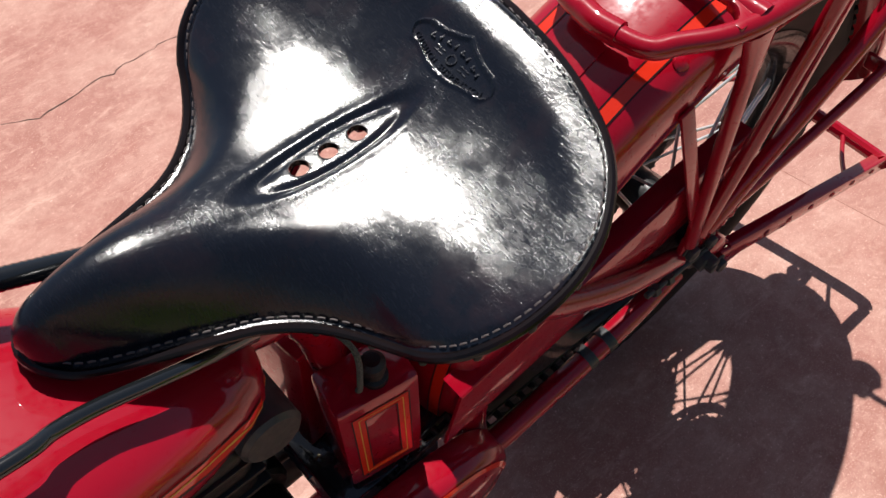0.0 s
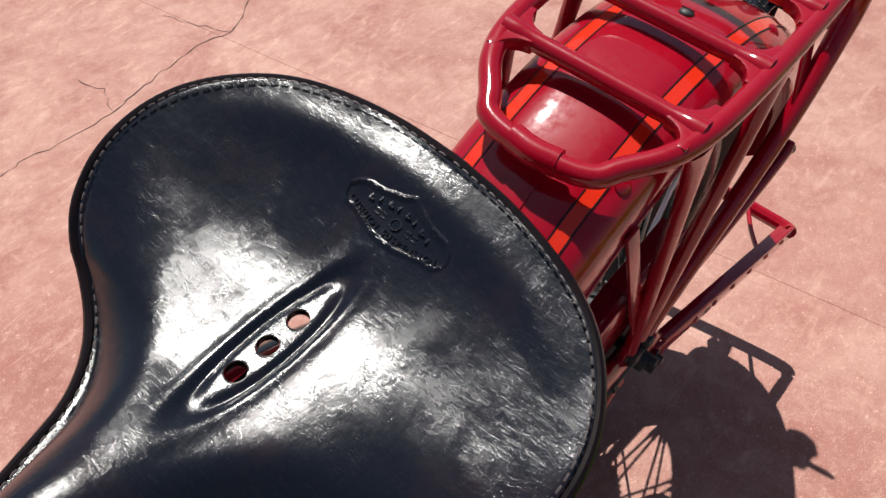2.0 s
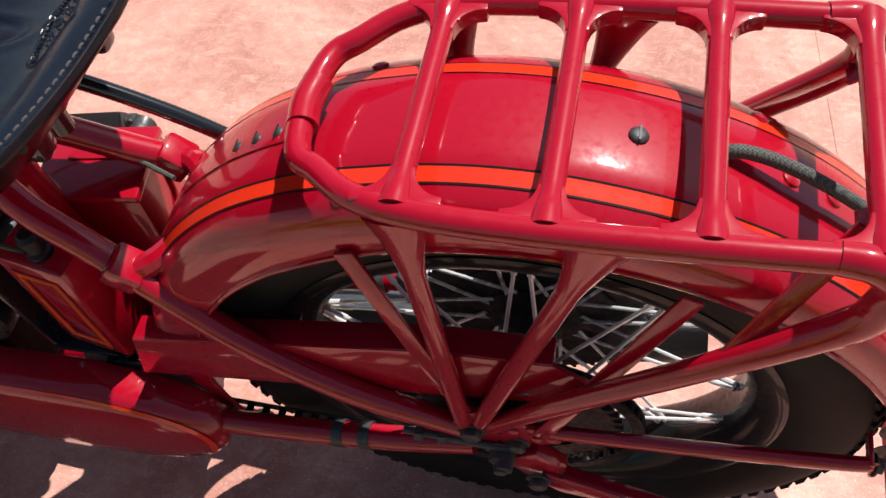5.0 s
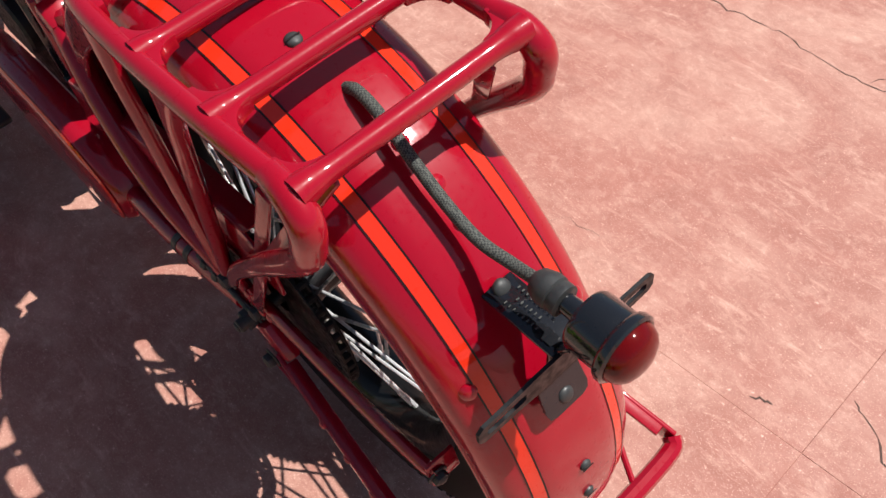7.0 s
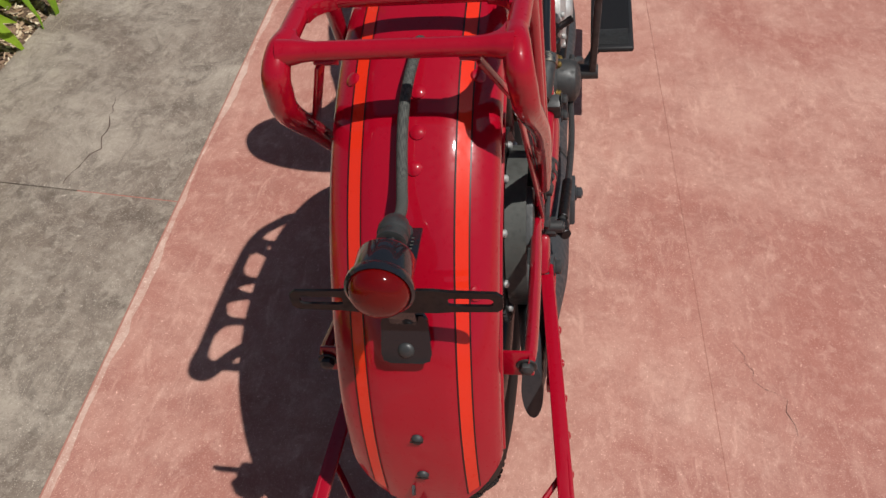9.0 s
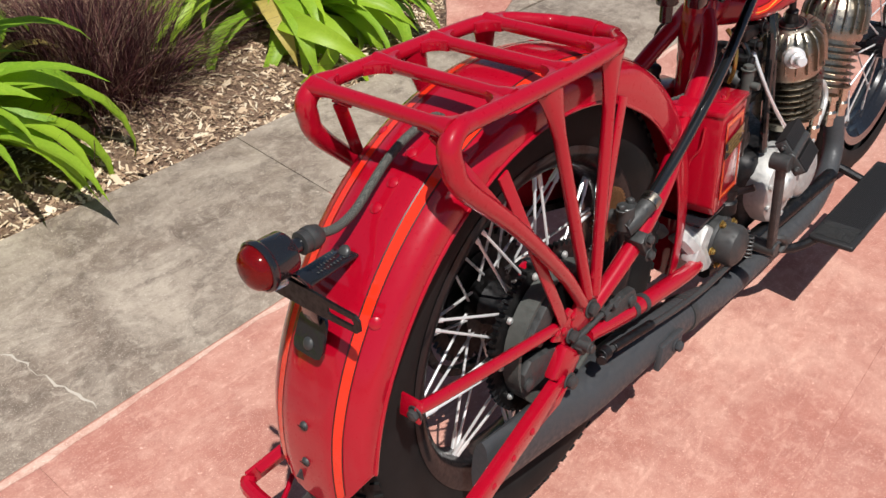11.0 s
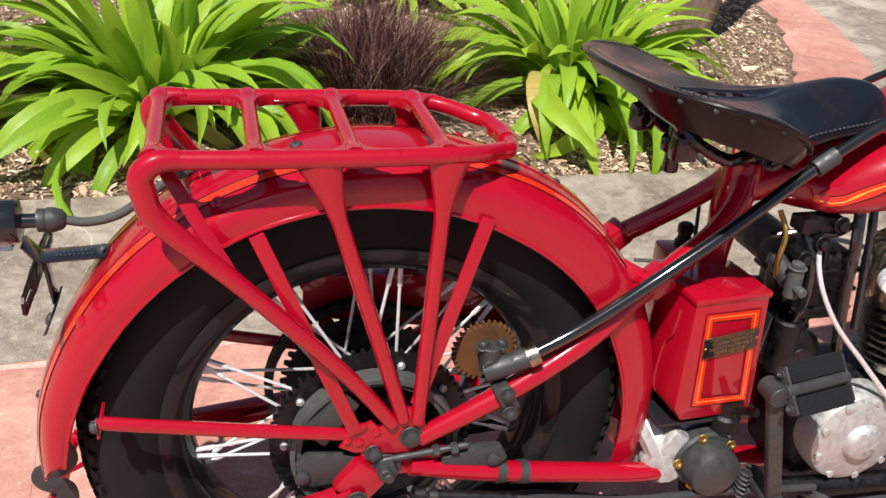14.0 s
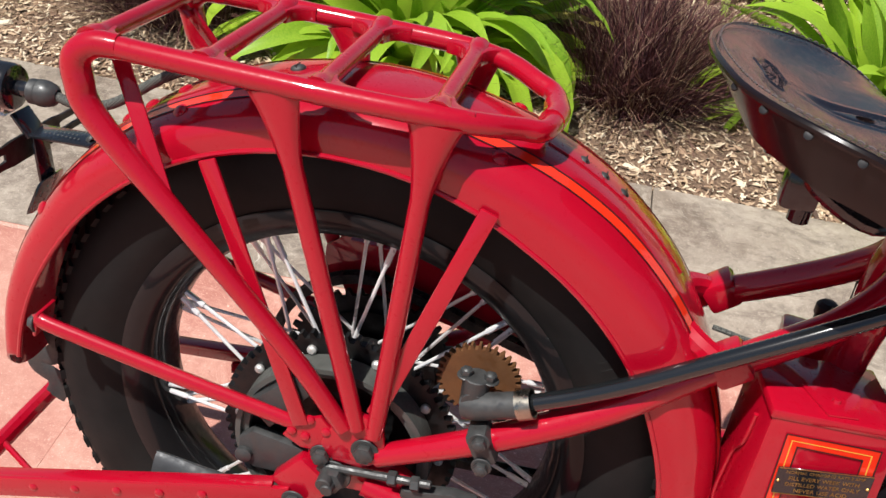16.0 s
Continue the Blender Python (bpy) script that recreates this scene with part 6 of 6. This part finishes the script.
bm = B()
bar(bm, (0.505, -0.157, 0.250), (0.454, -0.168, 0.436), 0.020, 0.012, (0, 1, 0), 0.003)
rod(bm, (0.505, -0.10, 0.25), (0.505, -0.167, 0.25), 0.013, 18)
rod(bm, (0.453, -0.152, 0.438), (0.453, -0.182, 0.438), 0.0135, 18)
kick = part("kick_starter", bm, SATIN, bike, "grey kick starter crank with ribbed rubber pedal")
bm = B()
ped = Matrix.Translation((0.508, -0.168, 0.443)) @ pose(0, 0, 0, 52, 0, 10)
for dy in (-0.0205, 0.0205):
    pad = ped @ Matrix.Translation((0, dy, 0)) @ pose(0, 0, 0, 0, 90, 0)
    outline = [(0.0095, -0.0105), (0.0095, 0.0105)]
    for k in range(8):
        w = 0.0112 - 0.0030 * k
        outline += [(-0.0088, w), (-0.0106, w - 0.0004), (-0.0106, w - 0.0016), (-0.0088, w - 0.0020)]
    bm = B()
    prism(bm, outline, 0.084, pad)
    part("pedal_rubber", bm, PEDAL_RUBBER, kick)
bm = B()
rbox(bm, (0.004, 0.058, 0.018), ped @ Matrix.Translation((-0.044, 0, 0)), 0.0015)
rbox(bm, (0.004, 0.058, 0.018), ped @ Matrix.Translation((0.044, 0, 0)), 0.0015)
rod(bm, ped @ V(-0.05, 0, 0.002), ped @ V(0.048, 0, 0.002), 0.0085, 16)
for k in (-1, 1):
    hexbolt(bm, ped @ V(-0.046, 0.0205 * k, 0), tuple((ped.to_3x3() @ V(-1, 0, 0))), 0.004, 0.004)
part("pedal_frame", bm, SATIN, kick)

# ---- silencer ----
bm = B()
sil = [V(-0.20, -0.090, 0.250), V(-0.13, -0.0895, 0.239), V(0.02, -0.089, 0.221), V(0.19, -0.088, 0.207), V(0.24, -0.088, 0.2), V(0.30, -0.088, 0.19), V(0.40, -0.088, 0.165), V(0.47, -0.088, 0.148), V(0.62, -0.09, 0.14), V(0.85, -0.1, 0.15), V(1.0, -0.08, 0.2), V(1.02, -0.06, 0.30)]
tube(bm, sil, [0.034, 0.036, 0.037, 0.037, 0.036, 0.031, 0.027, 0.025, 0.024, 0.022, 0.021, 0.021], 24, 5)
for v in bm.verts:
    k = max(0.0, min(1.0, (0.03 - v.co.x) / 0.20))
    mid = float(np.interp(v.co.x, [-0.20, -0.13, 0.03], [0.250, 0.239, 0.220]))
    v.co.y = -0.0895 + (v.co.y + 0.0895) * (1 - 0.62 * k)
    v.co.z = mid + (v.co.z - mid) * (1 + 0.3 * k)
silencer = part("silencer", bm, SILENCER, bike, "matt grey tubular silencer with pinched tail")
bm = B()
for x, z in ((0.33, 0.1825),):
    lathe(bm, [(0.0295, -0.008), (0.0325, -0.008), (0.0325, 0.008), (0.0295, 0.008)], (x, -0.088, z), (1, 0.0, -0.22), 28, True)
part("clamp_band", bm, SATIN, silencer)
bm = B()
prism(bm, [(-0.02, -0.03), (0.05, -0.025), (0.055, 0.01), (-0.01, 0.012)], 0.01, Matrix.Translation((0.20, -0.127, 0.208)) @ pose(0, 0, 0, 90), 0.003)
hexbolt(bm, (0.232, -0.132, 0.200), (0, -1, 0), 0.009, 0.008)
part("silencer_bracket", bm, SILENCER, silencer)
bm = B()
tube(bm, [(0.05, -0.118, 0.298), (0.12, -0.122, 0.286), (0.22, -0.125, 0.268), (0.33, -0.125, 0.252), (0.46, -0.12, 0.24), (0.60, -0.12, 0.225)], 0.005, 10, 5)
brake_rod = part("brake_rod", bm, SATIN, bike, "grey brake rod with a blue-black sleeve")
bm = B()
rod(bm, (0.045, -0.118, 0.3), (0.03, -0.118, 0.301), 0.010, 14)
rod(bm, (0.06, -0.119, 0.2965), (0.16, -0.1225, 0.2795), 0.0072, 12)
rod(bm, (0.028, -0.121, 0.301), (0.020, -0.125, 0.302), 0.0075, 14)
part("clevis", bm, DARK_STEEL, brake_rod)

# ---- footboards ----
for sd in (-1,):
    bm = B()
    fb = Matrix.Translation((0.89, sd * 0.195, 0.176)) @ pose(0, 0, 0, 0, -1, 0)
    rbox(bm, (0.37, 0.084, 0.012), fb, 0.005, 3)
    board = part("footboard", bm, PEDAL_RUBBER, bike, "black rubber-topped footboard with fine ribs")
    bm = B()
    for k in range(24):
        rbox(bm, (0.29, 0.0016, 0.0016), fb @ Matrix.Translation((0.015, -0.0345 + 0.0030 * k, 0.0068)), 0)
    part("ribs", bm, PEDAL_RUBBER, board)
    bm = B()
    for k in range(14):
        rbox(bm, (0.0022, 0.064, 0.0018), fb @ Matrix.Translation((-0.172 + 0.0042 * k, 0, 0.0068)), 0)
    part("heel_ribs", bm, SATIN, board)
    bm = B()
    tube(bm, [(0.60, sd * 0.10, 0.19), (0.66, sd * 0.14, 0.165), (0.75, sd * 0.17, 0.163)], 0.009, 10, 4)
    part("hanger", bm, DARK_STEEL, board)
    bm = B()
    tube(bm, [(1.0, sd * 0.08, 0.19), (1.0, sd * 0.17, 0.163)], 0.009, 10, 4)
    part("hanger", bm, DARK_STEEL, board)
bm = B()
tube(bm, [(0.60, -0.10, 0.20), (0.62, -0.13, 0.205), (0.64, -0.135, 0.185), (0.63, -0.13, 0.17)], 0.007, 8, 5)
part("linkage", bm, SATIN, bike)

# ---- left side: primary case and prop stand ----
bm = B()
oval = []
for k in range(48):
    a = 2 * math.pi * k / 48
    c, s = math.cos(a), math.sin(a)
    oval.append((0.235 * math.copysign(abs(c) ** 0.8, c), (0.098 - 0.022 * (1 - c) / 2) * s))
rings = []
for y, sc in ((0.075, 0.98), (0.08, 1.0), (0.105, 1.0), (0.114, 0.975), (0.120, 0.92), (0.124, 0.80), (0.126, 0.5), (0.1265, 0.2)):
    rings.append([bm.verts.new((0.545 - x * sc, y, 0.262 + z * sc)) for x, z in oval])
for a, b in zip(rings, rings[1:]):
    for k in range(48):
        bm.faces.new((a[k], a[(k + 1) % 48], b[(k + 1) % 48], b[k]))
bm.faces.new(rings[-1])
bm.faces.new(rings[0][::-1])
prim = part("primary_case", bm, RED, bike, "glossy dark red oval primary chain case")
bm = B()
ring = [[bm.verts.new((0.545 - x * sc, y, 0.262 + z * sc)) for x, z in oval] for y, sc in ((0.1182, 0.955), (0.1208, 0.925))]
for k in range(48):
    bm.faces.new((ring[0][k], ring[0][(k + 1) % 48], ring[1][(k + 1) % 48], ring[1][k]))
part("stripe", bm, ORANGE, prim)
bm = B()
tube(bm, [(0.86, 0.09, 0.165), (0.845, 0.18, 0.14), (0.815, 0.27, 0.108), (0.788, 0.335, 0.0885)], [0.011, 0.010, 0.0095, 0.009], 12, 4)
stand2 = part("prop_stand", bm, BLACK, bike, "black prop stand down on a wooden block")
bm = B()
tube(bm, [(0.79, 0.33, 0.090), (0.775, 0.35, 0.0865), (0.765, 0.362, 0.087), (0.763, 0.37, 0.099)], [0.009, 0.011, 0.010, 0.008], 12, 4)
part("foot", bm, BLACK, stand2)
bm = B()
rbox(bm, (0.092, 0.085, 0.021), Matrix.Translation((0, 0, 0.0105)), 0.003)
block = tagged(new("wooden_block", finish("wooden_block", bm, WOOD)), "weathered yellow-brown wooden block under the prop stand", "block")
block.matrix_world = pose(0.745, 0.355, 0.0, 0, 0, 12)
bm = B()
fb = Matrix.Translation((0.89, 0.185, 0.176))
rbox(bm, (0.37, 0.098, 0.012), fb, 0.005, 3)
board = part("footboard", bm, PEDAL_RUBBER, bike, "black rubber-topped footboard with fine ribs")

# ---- front end, mostly out of view: carries the shadow and closes the machine ----
bm = B()
FW = V(1.36, 0, 0.346)
prof = [(0.284 + 0.0465 * math.cos(a), 0.0505 * math.sin(a)) for a in (radians(-118 + 236 * k / 20) for k in range(21))]
lathe(bm, prof, FW, (0, 1, 0), 80)
front = part("front_wheel", bm, RUBBER, bike, "spoked front wheel with black tyre")
bm = B()
lathe(bm, [(0.216, -0.014), (0.232, -0.036), (0.249, -0.042), (0.23, -0.0405), (0.212, 0.0), (0.23, 0.0405), (0.249, 0.042), (0.232, 0.036), (0.216, 0.014)], FW, (0, 1, 0), 64, True)
lathe(bm, [(0, -0.05), (0.04, -0.05), (0.04, 0.05), (0, 0.05)], FW, (0, 1, 0), 24)
part("rim", bm, BLACK, front)
for k in range(20):
    a = radians(18 * k)
    ob = part("spoke", spoke_data, None, front)
    u = V(math.cos(a), 0, math.sin(a))
    ob.matrix_basis = turn_to(u + V(0, -0.15 if k % 2 else 0.15, 0), FW + u * 0.04 + V(0, 0.03 if k % 2 else -0.03, 0)) @ Matrix.Diagonal((1, 1, 0.98, 1))
bm = B()
for sd in (1, -1):
    tube(bm, [(1.36, sd * 0.075, 0.346), (1.30, sd * 0.08, 0.56), (1.20, sd * 0.07, 0.86)], 0.014, 10, 3)
tube(bm, [(1.21, 0, 0.74), (1.18, 0, 0.90)], 0.025, 12, straight=True)
part("fork", bm, RED, bike)
bm = B()
tube(bm, [(0.90, 0.36, 0.93), (1.05, 0.34, 0.955), (1.15, 0.22, 0.955), (1.17, 0.0, 0.90), (1.15, -0.22, 0.955), (1.05, -0.34, 0.955), (0.90, -0.36, 0.93)], 0.0125, 12, 5)
part("handlebar", bm, BLACK, bike)
